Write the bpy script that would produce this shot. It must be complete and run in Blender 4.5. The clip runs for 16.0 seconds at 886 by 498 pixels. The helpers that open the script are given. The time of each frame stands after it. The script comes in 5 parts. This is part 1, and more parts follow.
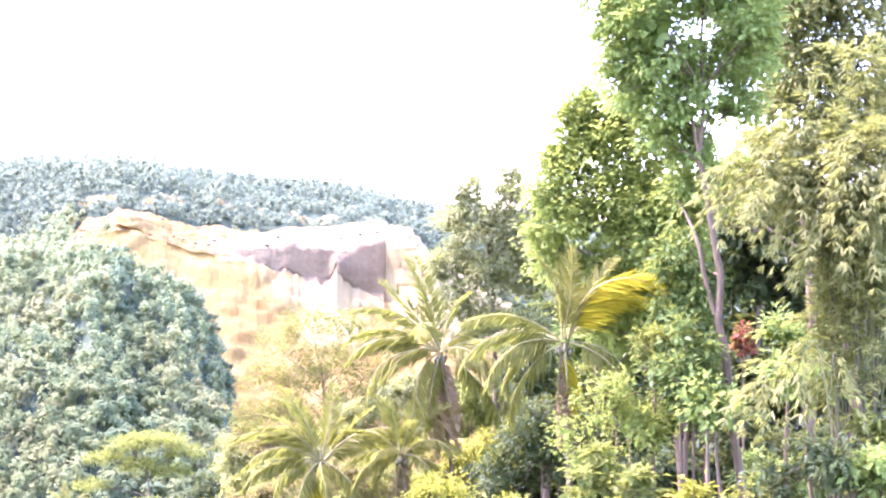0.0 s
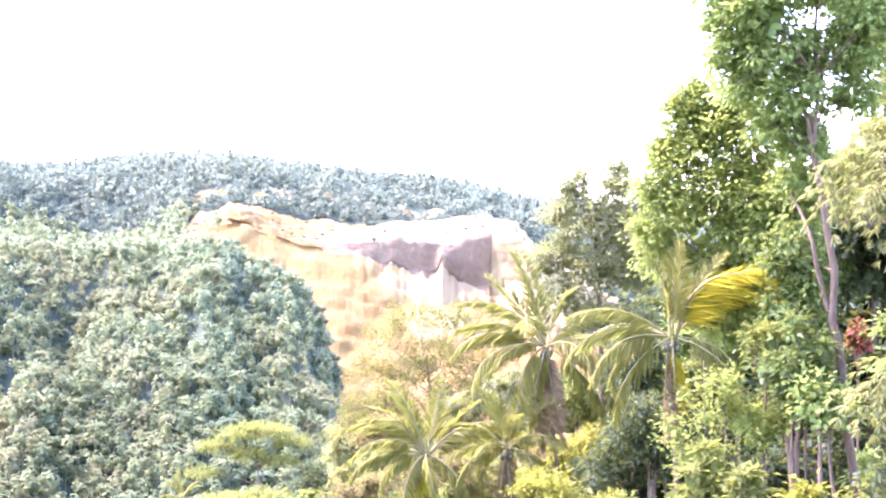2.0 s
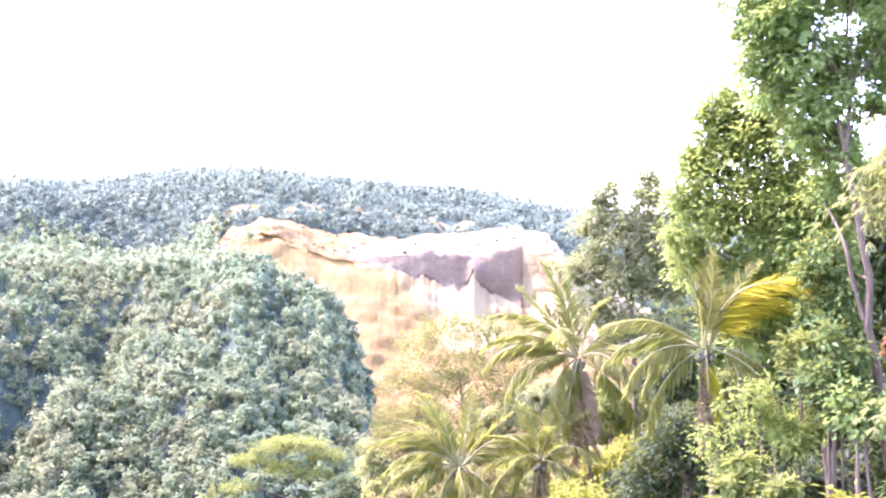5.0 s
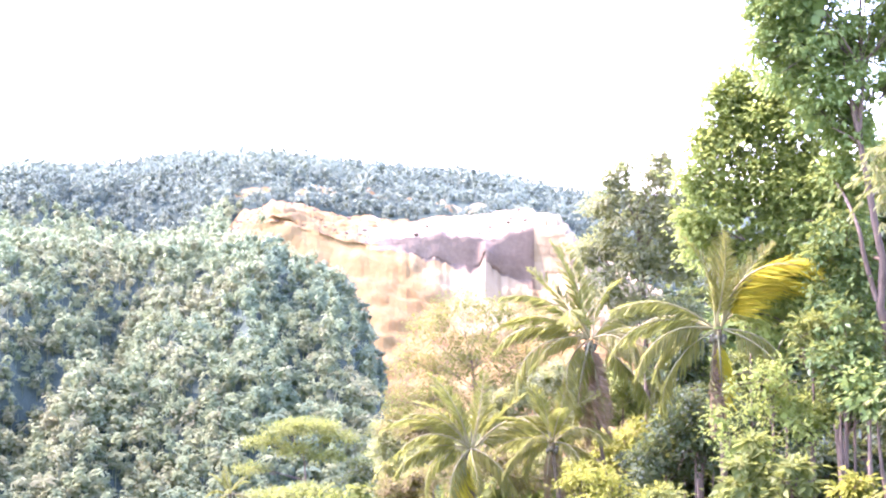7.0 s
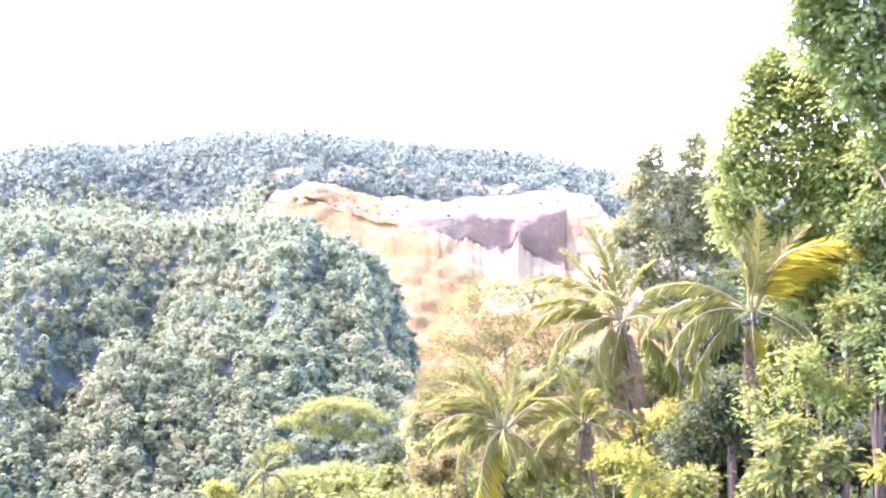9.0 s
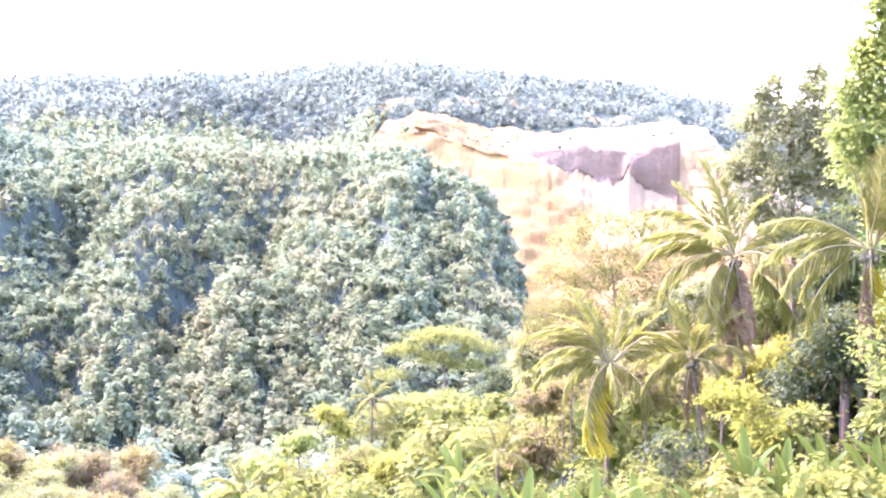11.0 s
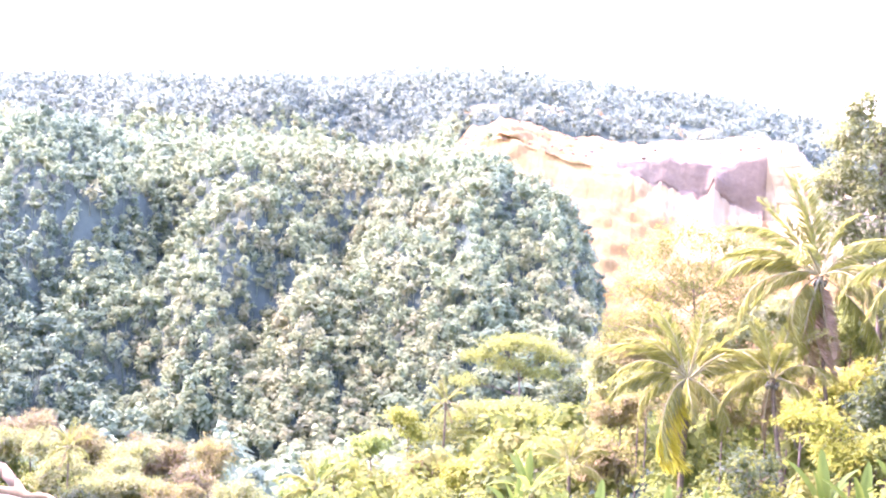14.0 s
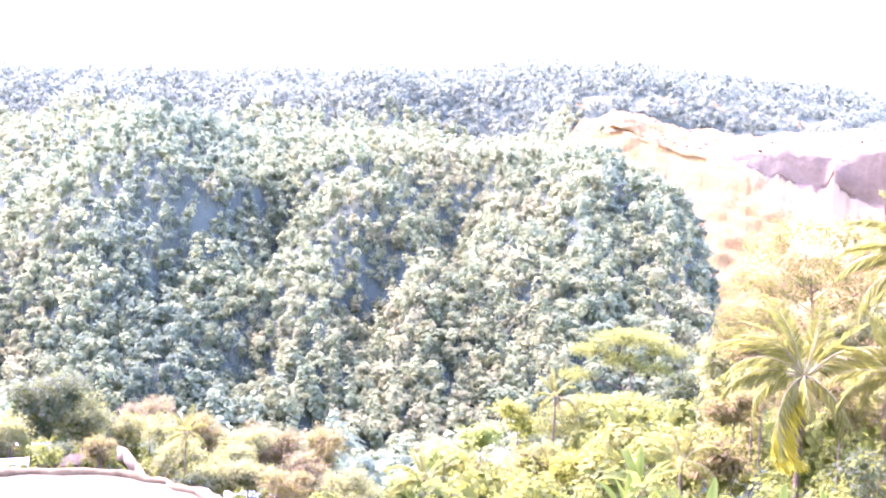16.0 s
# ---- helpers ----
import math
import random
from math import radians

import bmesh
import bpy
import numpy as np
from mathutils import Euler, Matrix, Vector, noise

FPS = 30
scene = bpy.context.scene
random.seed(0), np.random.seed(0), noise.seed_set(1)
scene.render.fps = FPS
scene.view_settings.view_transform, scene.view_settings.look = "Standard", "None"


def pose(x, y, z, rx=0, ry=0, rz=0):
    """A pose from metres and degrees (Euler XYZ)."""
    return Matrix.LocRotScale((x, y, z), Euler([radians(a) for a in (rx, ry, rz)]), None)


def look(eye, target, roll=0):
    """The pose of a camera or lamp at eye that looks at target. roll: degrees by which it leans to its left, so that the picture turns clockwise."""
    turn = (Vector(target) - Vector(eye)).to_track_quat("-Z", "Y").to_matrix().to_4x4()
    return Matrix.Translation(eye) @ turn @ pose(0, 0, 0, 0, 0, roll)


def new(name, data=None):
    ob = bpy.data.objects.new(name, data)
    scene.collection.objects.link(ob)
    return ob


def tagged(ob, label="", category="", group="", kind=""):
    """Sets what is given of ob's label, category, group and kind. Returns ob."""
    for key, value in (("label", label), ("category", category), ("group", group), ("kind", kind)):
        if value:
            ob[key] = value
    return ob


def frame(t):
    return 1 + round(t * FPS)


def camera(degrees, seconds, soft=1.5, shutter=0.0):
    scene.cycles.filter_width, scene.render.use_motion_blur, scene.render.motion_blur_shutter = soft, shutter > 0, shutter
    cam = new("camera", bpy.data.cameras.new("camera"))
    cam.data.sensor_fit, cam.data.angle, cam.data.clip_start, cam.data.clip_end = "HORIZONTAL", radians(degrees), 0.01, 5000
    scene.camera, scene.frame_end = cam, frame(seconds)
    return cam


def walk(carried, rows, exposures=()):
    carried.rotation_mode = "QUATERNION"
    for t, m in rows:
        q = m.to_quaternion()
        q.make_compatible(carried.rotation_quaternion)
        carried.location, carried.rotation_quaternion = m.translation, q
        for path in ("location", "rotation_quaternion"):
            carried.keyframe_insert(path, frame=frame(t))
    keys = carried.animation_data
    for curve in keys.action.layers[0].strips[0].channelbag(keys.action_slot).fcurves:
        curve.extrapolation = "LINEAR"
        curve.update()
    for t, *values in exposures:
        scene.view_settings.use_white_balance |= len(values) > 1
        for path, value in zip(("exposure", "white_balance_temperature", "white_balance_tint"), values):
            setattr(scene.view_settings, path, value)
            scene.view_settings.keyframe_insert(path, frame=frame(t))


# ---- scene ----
cam = camera(41.2, 16.0, soft=2.1)


def bearing(az, el, r):
    """A place from its bearing (degrees to the left of +y), its elevation and its distance on the map."""
    return Vector((-r * math.sin(radians(az)), r * math.cos(radians(az)), r * math.tan(radians(el))))


def aim(yaw, pitch, roll):
    return look((0, 0, 0), bearing(yaw, pitch, 10), roll)


PATH = [
    (0.0, aim(0.000, -0.000, -0.000)),
    (0.5, aim(1.656, 0.048, -0.181)),
    (1.0, aim(3.057, -0.048, -0.087)),
    (1.5, aim(3.838, -0.394, 0.123)),
    (2.0, aim(5.132, -0.300, 0.152)),
    (2.5, aim(6.035, -0.218, 0.069)),
    (3.0, aim(6.594, -0.359, -0.241)),
    (3.5, aim(6.419, -0.215, -0.148)),
    (4.0, aim(6.216, 0.333, -0.333)),
    (6.5, aim(7.373, -0.152, -0.704)),
    (7.0, aim(7.199, -0.551, -0.667)),
    (7.5, aim(7.205, -0.410, -0.750)),
    (8.0, aim(7.740, -0.499, -0.848)),
    (8.5, aim(8.792, -1.034, -0.463)),
    (9.0, aim(8.779, -1.465, -0.591)),
    (9.5, aim(10.711, -3.625, -1.073)),
    (10.0, aim(12.251, -5.282, -0.853)),
    (10.2, aim(12.809, -5.366, -0.650)),
    (12.5, aim(15.088, -3.222, 0.823)),
    (13.0, aim(15.656, -3.461, 1.251)),
    (13.5, aim(16.240, -3.923, 1.313)),
    (14.0, aim(17.982, -4.545, 1.869)),
    (14.5, aim(19.993, -5.143, 2.247)),
    (15.0, aim(21.415, -5.271, 2.100)),
    (15.5, aim(22.646, -5.363, 1.944)),
    (16.0, aim(23.353, -5.055, 1.738)),
]
# the clip's camera brightens and cools its picture as it swings away from the dark trees
EXPOSURES = [(0.0, 4.47, 5600, 57), (4.0, 4.31, 5480, 62), (8.0, 4.33, 5440, 63), (10.0, 4.44, 5460, 66), (13.0, 4.67, 5640, 71), (16.0, 4.74, 5560, 76)]
walk(cam, PATH, exposures=EXPOSURES)

# ---- sky and sun ----
SUN_AZ, SUN_EL = 75.0, 54.0
world = bpy.data.worlds.new("sky")
scene.world = world
world.use_nodes = True
wn, wl = world.node_tree.nodes, world.node_tree.links
sky = wn.new("ShaderNodeTexSky")
sky.sky_type = "NISHITA"
sky.sun_disc = False
sky.sun_elevation, sky.sun_rotation = radians(SUN_EL), radians(-SUN_AZ)
sky.air_density, sky.dust_density, sky.ozone_density = 1.2, 1.5, 1.5
wn["Background"].inputs["Strength"].default_value = 0.15
wl.new(sky.outputs[0], wn["Background"].inputs["Color"])
sun = new("sun", bpy.data.lights.new("sun", "SUN"))
sun.data.energy, sun.data.angle, sun.data.color = 1.24, radians(1.5), (1.0, 0.925, 0.78)
sun.matrix_world = look(bearing(SUN_AZ, SUN_EL, 200), (0, 0, 0))

# ---- materials ----


def material(name):
    m = bpy.data.materials.new(name)
    m.use_nodes = True
    n, l = m.node_tree.nodes, m.node_tree.links
    return m, n, l, n["Principled BSDF"], n["Material Output"]


def ramp(n, colours):
    node = n.new("ShaderNodeValToRGB")
    e = node.color_ramp.elements
    while len(e) < len(colours):
        e.new(0.5)
    for i, c in enumerate(colours):
        e[i].position = i / (len(colours) - 1)
        e[i].color = (*c, 1)
    return node


def noise_node(n, l, scale, detail=6.0, rough=0.6, stretch=None):
    co = n.new("ShaderNodeNewGeometry")
    tex = n.new("ShaderNodeTexNoise")
    tex.inputs["Scale"].default_value, tex.inputs["Detail"].default_value, tex.inputs["Roughness"].default_value = scale, detail, rough
    if stretch:
        mp = n.new("ShaderNodeMapping")
        mp.inputs["Scale"].default_value = stretch
        l.new(co.outputs["Position"], mp.inputs["Vector"])
        l.new(mp.outputs[0], tex.inputs["Vector"])
    else:
        l.new(co.outputs["Position"], tex.inputs["Vector"])
    return tex


def mixed(n, l, kind, fac, a, b):
    node = n.new("ShaderNodeMix")
    node.data_type = kind
    s = {"FLOAT": (2, 3, 0), "RGBA": (6, 7, 2)}[kind]
    for sock, v in ((node.inputs[0], fac), (node.inputs[s[0]], a), (node.inputs[s[1]], b)):
        if hasattr(v, "links"):
            l.new(v, sock)
        else:
            sock.default_value = v
    return node.outputs[s[2]]


def foliage(name, colours, through_light=0.35, gloss=0.45, tint=False, patch=0.3, shine=0.06, glow=(0.32, 0.36, 0.05)):
    """Leaves: a colour for each leaf, drifting over a few metres, that lets some light through."""
    m, n, l, bsdf, out = material(name)
    geo = n.new("ShaderNodeNewGeometry")
    big = noise_node(n, l, patch, 2.0)
    pick = mixed(n, l, "FLOAT", 0.45, geo.outputs["Random Per Island"], big.outputs["Fac"])
    if tint:
        at = n.new("ShaderNodeAttribute")
        at.attribute_name = "tint"
        pick = mixed(n, l, "FLOAT", 0.13, at.outputs["Fac"], geo.outputs["Random Per Island"])
    r = ramp(n, colours)
    l.new(pick, r.inputs[0])
    l.new(r.outputs[0], bsdf.inputs["Base Color"])
    bsdf.inputs["Roughness"].default_value = gloss
    bsdf.inputs["Specular IOR Level"].default_value = shine
    tr = n.new("ShaderNodeBsdfTranslucent")
    warm = mixed(n, l, "RGBA", 0.5, r.outputs[0], (*glow, 1))
    l.new(warm, tr.inputs["Color"])
    mix = n.new("ShaderNodeMixShader")
    mix.inputs[0].default_value = through_light
    l.new(bsdf.outputs[0], mix.inputs[1])
    l.new(tr.outputs[0], mix.inputs[2])
    l.new(mix.outputs[0], out.inputs["Surface"])
    return m


def rough_surface(name, colours, scale, fine, bump=0.4, roughness=0.9, stretch=None, dist=0.05):
    """Soil, bark, concrete: two scales of noise in colour and relief."""
    m, n, l, bsdf, out = material(name)
    a, b = noise_node(n, l, scale, 5.0, 0.6, stretch), noise_node(n, l, fine, 8.0, 0.65, stretch)
    pick = mixed(n, l, "FLOAT", 0.45, a.outputs["Fac"], b.outputs["Fac"])
    spread = n.new("ShaderNodeMapRange")
    spread.inputs["From Min"].default_value, spread.inputs["From Max"].default_value = 0.3, 0.7
    l.new(pick, spread.inputs["Value"])
    r = ramp(n, colours)
    l.new(spread.outputs[0], r.inputs[0])
    l.new(r.outputs[0], bsdf.inputs["Base Color"])
    bsdf.inputs["Roughness"].default_value = roughness
    bsdf.inputs["Specular IOR Level"].default_value = 0.2
    bp = n.new("ShaderNodeBump")
    bp.inputs["Strength"].default_value, bp.inputs["Distance"].default_value = bump, dist
    l.new(b.outputs["Fac"], bp.inputs["Height"])
    l.new(bp.outputs[0], bsdf.inputs["Normal"])
    return m


# far leaves: haze is put into the colour, paler, cooler, with lifted shade
WOODS = foliage("leaves_woods_haze_tinted", [(0.085, 0.126, 0.067), (0.126, 0.168, 0.074), (0.166, 0.2, 0.075), (0.195, 0.21, 0.075), (0.218, 0.202, 0.082)], 0.64, 0.95, tint=True, shine=0.25, glow=(0.2, 0.255, 0.115))
RIDGE_WOODS = foliage("leaves_ridge_haze_tinted", [(0.119, 0.149, 0.094), (0.138, 0.165, 0.097), (0.158, 0.18, 0.097)], 0.64, 0.95, tint=True, shine=0.25, glow=(0.175, 0.225, 0.125))
SCRUB = foliage("leaves_scrub", [(0.034, 0.046, 0.008), (0.07, 0.085, 0.013), (0.115, 0.122, 0.019), (0.155, 0.138, 0.03), (0.178, 0.155, 0.026)], 0.4, 0.7, tint=True, shine=0.08)
# the fresh green dimmed for low shrubs, their shade put into the colour
L_FRESH_DIM = foliage("leaves_fresh_green_dim", [(0.07, 0.09, 0.02), (0.125, 0.142, 0.03), (0.195, 0.2, 0.044)], 0.45, 0.4)
L_DEEP = foliage("leaves_deep_green", [(0.10, 0.165, 0.042), (0.18, 0.255, 0.064), (0.30, 0.365, 0.09)], 0.64, 0.4)
L_FRESH = foliage("leaves_fresh_green", [(0.125, 0.175, 0.04), (0.205, 0.258, 0.055), (0.30, 0.335, 0.075)], 0.64, 0.4)
L_CLIMBER = foliage("leaves_climber", [(0.038, 0.068, 0.018), (0.075, 0.115, 0.028), (0.14, 0.175, 0.045)], 0.4, 0.35)
L_GREY = foliage("leaves_grey_green", [(0.115, 0.128, 0.05), (0.19, 0.192, 0.077), (0.28, 0.255, 0.11)], 0.5, 0.4)
L_OLIVE = foliage("leaves_olive", [(0.105, 0.115, 0.038), (0.175, 0.175, 0.058), (0.255, 0.235, 0.08)], 0.52, 0.4)
# dark leaf tone; inside the wood it also stands in for shade
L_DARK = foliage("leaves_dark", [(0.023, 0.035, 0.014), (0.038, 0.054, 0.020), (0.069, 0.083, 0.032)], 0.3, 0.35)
L_LIME = foliage("leaves_lime", [(0.128, 0.134, 0.013), (0.197, 0.192, 0.019), (0.266, 0.241, 0.030)], 0.45, 0.4)
L_PALE = foliage("leaves_pale_green", [(0.098, 0.112, 0.023), (0.147, 0.156, 0.030), (0.197, 0.187, 0.042)], 0.45, 0.45)
L_STRAW = foliage("leaves_straw", [(0.108, 0.080, 0.027), (0.158, 0.116, 0.038), (0.206, 0.148, 0.053)], 0.45, 0.5)
L_SPARSE = foliage("leaves_sparse", [(0.075, 0.08, 0.014), (0.11, 0.11, 0.02), (0.145, 0.134, 0.03)], 0.5, 0.6, glow=(0.26, 0.27, 0.04))
L_BROWN = foliage("leaves_brown", [(0.11, 0.082, 0.036), (0.155, 0.11, 0.05), (0.20, 0.135, 0.064)], 0.35, 0.6)
L_RED = foliage("leaves_red", [(0.114, 0.018, 0.018), (0.191, 0.032, 0.027), (0.248, 0.072, 0.036)], 0.4, 0.5)
L_PALM = foliage("leaves_palm", [(0.085, 0.09, 0.014), (0.165, 0.152, 0.024), (0.29, 0.24, 0.05)], 0.5, 0.35, shine=0.14)
L_PALM_YELLOW = foliage("leaves_palm_yellow", [(0.44, 0.38, 0.02), (0.60, 0.49, 0.02), (0.68, 0.46, 0.03)], 0.6, 0.35)
L_PALM_DEAD = foliage("leaves_palm_dead", [(0.15, 0.095, 0.045), (0.23, 0.145, 0.07), (0.31, 0.195, 0.10)], 0.3, 0.7)
L_BAMBOO = foliage("leaves_bamboo", [(0.105, 0.113, 0.034), (0.172, 0.17, 0.05), (0.28, 0.252, 0.085)], 0.45, 0.35)
L_BANANA = foliage("leaves_banana", [(0.036, 0.066, 0.006), (0.058, 0.09, 0.009), (0.088, 0.118, 0.013)], 0.45, 0.6, shine=0.1)
RIB = rough_surface("palm_rib", [(0.14, 0.12, 0.035), (0.19, 0.165, 0.05), (0.25, 0.21, 0.07)], 1.0, 6.0, 0.1, 0.5)
BARK = rough_surface("bark_grey", [(0.06, 0.04, 0.02), (0.115, 0.08, 0.042), (0.18, 0.132, 0.07)], 1.2, 9.0, 0.6, 0.9, (1, 1, 0.3))
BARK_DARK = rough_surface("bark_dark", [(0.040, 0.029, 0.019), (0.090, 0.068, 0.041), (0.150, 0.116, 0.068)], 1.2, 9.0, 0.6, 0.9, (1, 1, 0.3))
BARK_PALM = rough_surface("bark_palm", [(0.060, 0.044, 0.018), (0.110, 0.078, 0.032), (0.170, 0.127, 0.052)], 1.0, 4.0, 0.7, 0.9, (0.5, 0.5, 3.0))
CULM = rough_surface("bamboo_culm", [(0.04, 0.042, 0.014), (0.075, 0.07, 0.024), (0.12, 0.10, 0.042)], 1.0, 5.0, 0.2, 0.5)
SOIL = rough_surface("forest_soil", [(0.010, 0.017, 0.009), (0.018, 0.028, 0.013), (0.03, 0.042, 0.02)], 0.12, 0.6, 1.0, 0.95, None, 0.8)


def haze_ground_far():
    """Puts the haze of the valley's far side into its ground colour; the near slope keeps its dark soil."""
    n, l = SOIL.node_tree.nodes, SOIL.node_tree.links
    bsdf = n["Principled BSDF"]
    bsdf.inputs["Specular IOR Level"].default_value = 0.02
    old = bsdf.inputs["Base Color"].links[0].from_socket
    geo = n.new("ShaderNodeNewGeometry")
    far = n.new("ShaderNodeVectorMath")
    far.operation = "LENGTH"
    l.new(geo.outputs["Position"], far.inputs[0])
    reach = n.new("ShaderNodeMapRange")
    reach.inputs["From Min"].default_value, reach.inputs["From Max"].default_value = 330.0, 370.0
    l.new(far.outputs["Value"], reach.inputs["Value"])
    # lighter ground colour beyond about 350 m in place of haze
    haze_tone = ramp(n, [(0.036, 0.051, 0.03), (0.048, 0.063, 0.036), (0.06, 0.073, 0.04)])
    l.new(noise_node(n, l, 0.25, 5.0).outputs["Fac"], haze_tone.inputs[0])
    l.new(mixed(n, l, "RGBA", reach.outputs[0], old, haze_tone.outputs[0]), bsdf.inputs["Base Color"])


haze_ground_far()


def quarry_earth():
    """Dug earth: orange subsoil towards the left shoulder, pale rock elsewhere, streaked down the slope."""
    m = rough_surface("quarry_earth", [(0.122, 0.061, 0.011), (0.134, 0.077, 0.015), (0.143, 0.092, 0.022), (0.152, 0.111, 0.032)], 0.05, 0.3, 0.9, 0.95, (1.0, 1.0, 0.45), 1.0)
    n, l = m.node_tree.nodes, m.node_tree.links
    bsdf = n["Principled BSDF"]
    old = bsdf.inputs["Base Color"].links[0].from_socket
    big = noise_node(n, l, 0.02, 5.0, 0.65)
    geo = n.new("ShaderNodeNewGeometry")
    sep = n.new("ShaderNodeSeparateXYZ")
    l.new(geo.outputs["Position"], sep.inputs[0])
    side = n.new("ShaderNodeMapRange")
    side.inputs["From Min"].default_value, side.inputs["From Max"].default_value = -165.0, -70.0
    side.inputs["To Min"].default_value, side.inputs["To Max"].default_value = -0.35, 0.22
    l.new(sep.outputs["X"], side.inputs["Value"])
    low = n.new("ShaderNodeMapRange")
    low.inputs["From Min"].default_value, low.inputs["From Max"].default_value = -62.0, -34.0
    low.inputs["To Min"].default_value, low.inputs["To Max"].default_value = -0.4, 0.0
    l.new(sep.outputs["Z"], low.inputs["Value"])
    both = n.new("ShaderNodeMath")
    l.new(side.outputs[0], both.inputs[0])
    l.new(low.outputs[0], both.inputs[1])
    add = n.new("ShaderNodeMath")
    l.new(big.outputs["Fac"], add.inputs[0])
    l.new(both.outputs[0], add.inputs[1])
    sharp = n.new("ShaderNodeMapRange")
    sharp.inputs["From Min"].default_value, sharp.inputs["From Max"].default_value = 0.42, 0.68
    l.new(add.outputs[0], sharp.inputs["Value"])
    l.new(mixed(n, l, "RGBA", sharp.outputs[0], old, (0.205, 0.157, 0.065, 1)), bsdf.inputs["Base Color"])
    return m


EARTH = quarry_earth()
# one rock in two tones: cliff shade and bench sunlight put into the colour
PALE_ROCK_SHADED = rough_surface("pale_rock_shaded", [(0.09, 0.06, 0.029), (0.115, 0.082, 0.040), (0.145, 0.107, 0.051)], 0.05, 0.4, 0.8, 0.95, None, 0.8)
BENCH_ROCK_LIT = rough_surface("pale_rock_lit", [(0.155, 0.105, 0.036), (0.215, 0.172, 0.082), (0.25, 0.21, 0.118)], 0.06, 0.4, 0.8, 0.95, None, 0.8)
PAD_EARTH = rough_surface("pad_earth", [(0.055, 0.04, 0.013), (0.09, 0.068, 0.028), (0.19, 0.165, 0.11)], 0.09, 1.2, 0.5, 0.95, None, 0.1)
BERM_EARTH = rough_surface("berm_earth", [(0.07, 0.046, 0.014), (0.11, 0.076, 0.026), (0.16, 0.118, 0.046)], 0.3, 2.0, 0.7, 0.95, None, 0.15)
CONCRETE = rough_surface("concrete", [(0.128, 0.117, 0.095), (0.192, 0.176, 0.143), (0.256, 0.234, 0.190)], 0.4, 4.0, 0.3, 0.85)
PLASTER = rough_surface("pink_plaster", [(0.10, 0.062, 0.024), (0.14, 0.094, 0.038), (0.19, 0.136, 0.06)], 0.6, 5.0, 0.2, 0.85)
SHEET = rough_surface("roof_sheet", [(0.50, 0.49, 0.47), (0.62, 0.62, 0.61), (0.70, 0.70, 0.69)], 0.5, 4.0, 0.2, 0.85)
DARK_OPENING = rough_surface("dark_board", [(0.03, 0.025, 0.02), (0.05, 0.04, 0.035), (0.07, 0.06, 0.05)], 0.6, 5.0, 0.2, 0.8)

# ---- mesh helpers ----
rng = np.random.default_rng(7)


def mesh_of(name, verts, faces, mat, tint=None, smooth=False):
    """A mesh from arrays of corners and of faces with equal numbers of corners."""
    verts, faces = np.asarray(verts, np.float32), np.asarray(faces, np.int32)
    k = faces.shape[1]
    me = bpy.data.meshes.new(name)
    me.vertices.add(len(verts))
    me.vertices.foreach_set("co", verts.ravel())
    me.loops.add(faces.size)
    me.loops.foreach_set("vertex_index", faces.ravel())
    me.polygons.add(len(faces))
    me.polygons.foreach_set("loop_start", np.arange(0, faces.size, k, dtype=np.int32))
    me.update(calc_edges=True)
    if smooth:
        me.polygons.foreach_set("use_smooth", np.ones(len(faces), bool))
    if tint is not None:
        at = me.attributes.new("tint", "FLOAT", "POINT")
        at.data.foreach_set("value", np.asarray(tint, np.float32))
    me.materials.append(mat)
    me.validate()
    return me


def part(name, me, parent, m=None, label=""):
    ob = new(name, me)
    ob.parent = parent
    if m is not None:
        ob.matrix_basis = m
    return tagged(ob, label)


def thing(name, place, label, category, group=""):
    ob = new(name)
    ob.empty_display_size = 0.5
    ob.location = place
    return tagged(ob, label, category, group)


def unit(v):
    return v / np.maximum(np.linalg.norm(v, axis=-1, keepdims=True), 1e-9)


def leaves(centres, along, face, length, width, fold=0.18):
    """Folded pointed leaves: corners and triangles. along: the way from stalk to tip; face: roughly the upper side."""
    n = len(centres)
    along = unit(along)
    side = unit(np.cross(along, face))
    up = np.cross(side, along)
    length, width = np.broadcast_to(length, n)[:, None], np.broadcast_to(width, n)[:, None]
    a = centres - along * length * 0.5
    c = centres + along * length * 0.5 - up * length * 0.12
    mid = centres - along * length * 0.08 + up * width * fold
    v = np.stack([a, mid + side * width * 0.5, c, mid - side * width * 0.5], 1).reshape(-1, 3)
    i = np.arange(n)[:, None] * 4
    return v, np.concatenate([i + [0, 1, 2], i + [0, 2, 3]], 0)


def tube(points, radii, sides=7):
    """A bent tapering tube along points: corners and quads."""
    p = np.asarray(points, float)
    d = unit(np.gradient(p, axis=0))
    ref = np.where(np.abs(d[:, 2:3]) > 0.9, [[1.0, 0, 0]], [[0, 0, 1.0]])
    x = unit(np.cross(d, ref))
    for k in range(1, len(x)):
        x[k] = x[k - 1] - d[k] * (x[k - 1] @ d[k])
        x[k] /= np.linalg.norm(x[k])
    y = np.cross(d, x)
    a = np.arange(sides) * 2 * math.pi / sides
    v = p[:, None] + np.asarray(radii)[:, None, None] * (np.cos(a)[None, :, None] * x[:, None] + np.sin(a)[None, :, None] * y[:, None])
    f = []
    for i in range(len(p) - 1):
        for j in range(sides):
            k = (j + 1) % sides
            f.append((i * sides + j, i * sides + k, (i + 1) * sides + k, (i + 1) * sides + j))
    return v.reshape(-1, 3), np.array(f)


def joined(pieces):
    vs, fs, n = [], [], 0
    for v, f in pieces:
        vs.append(v)
        fs.append(np.asarray(f) + n)
        n += len(v)
    return np.concatenate(vs), np.concatenate(fs)


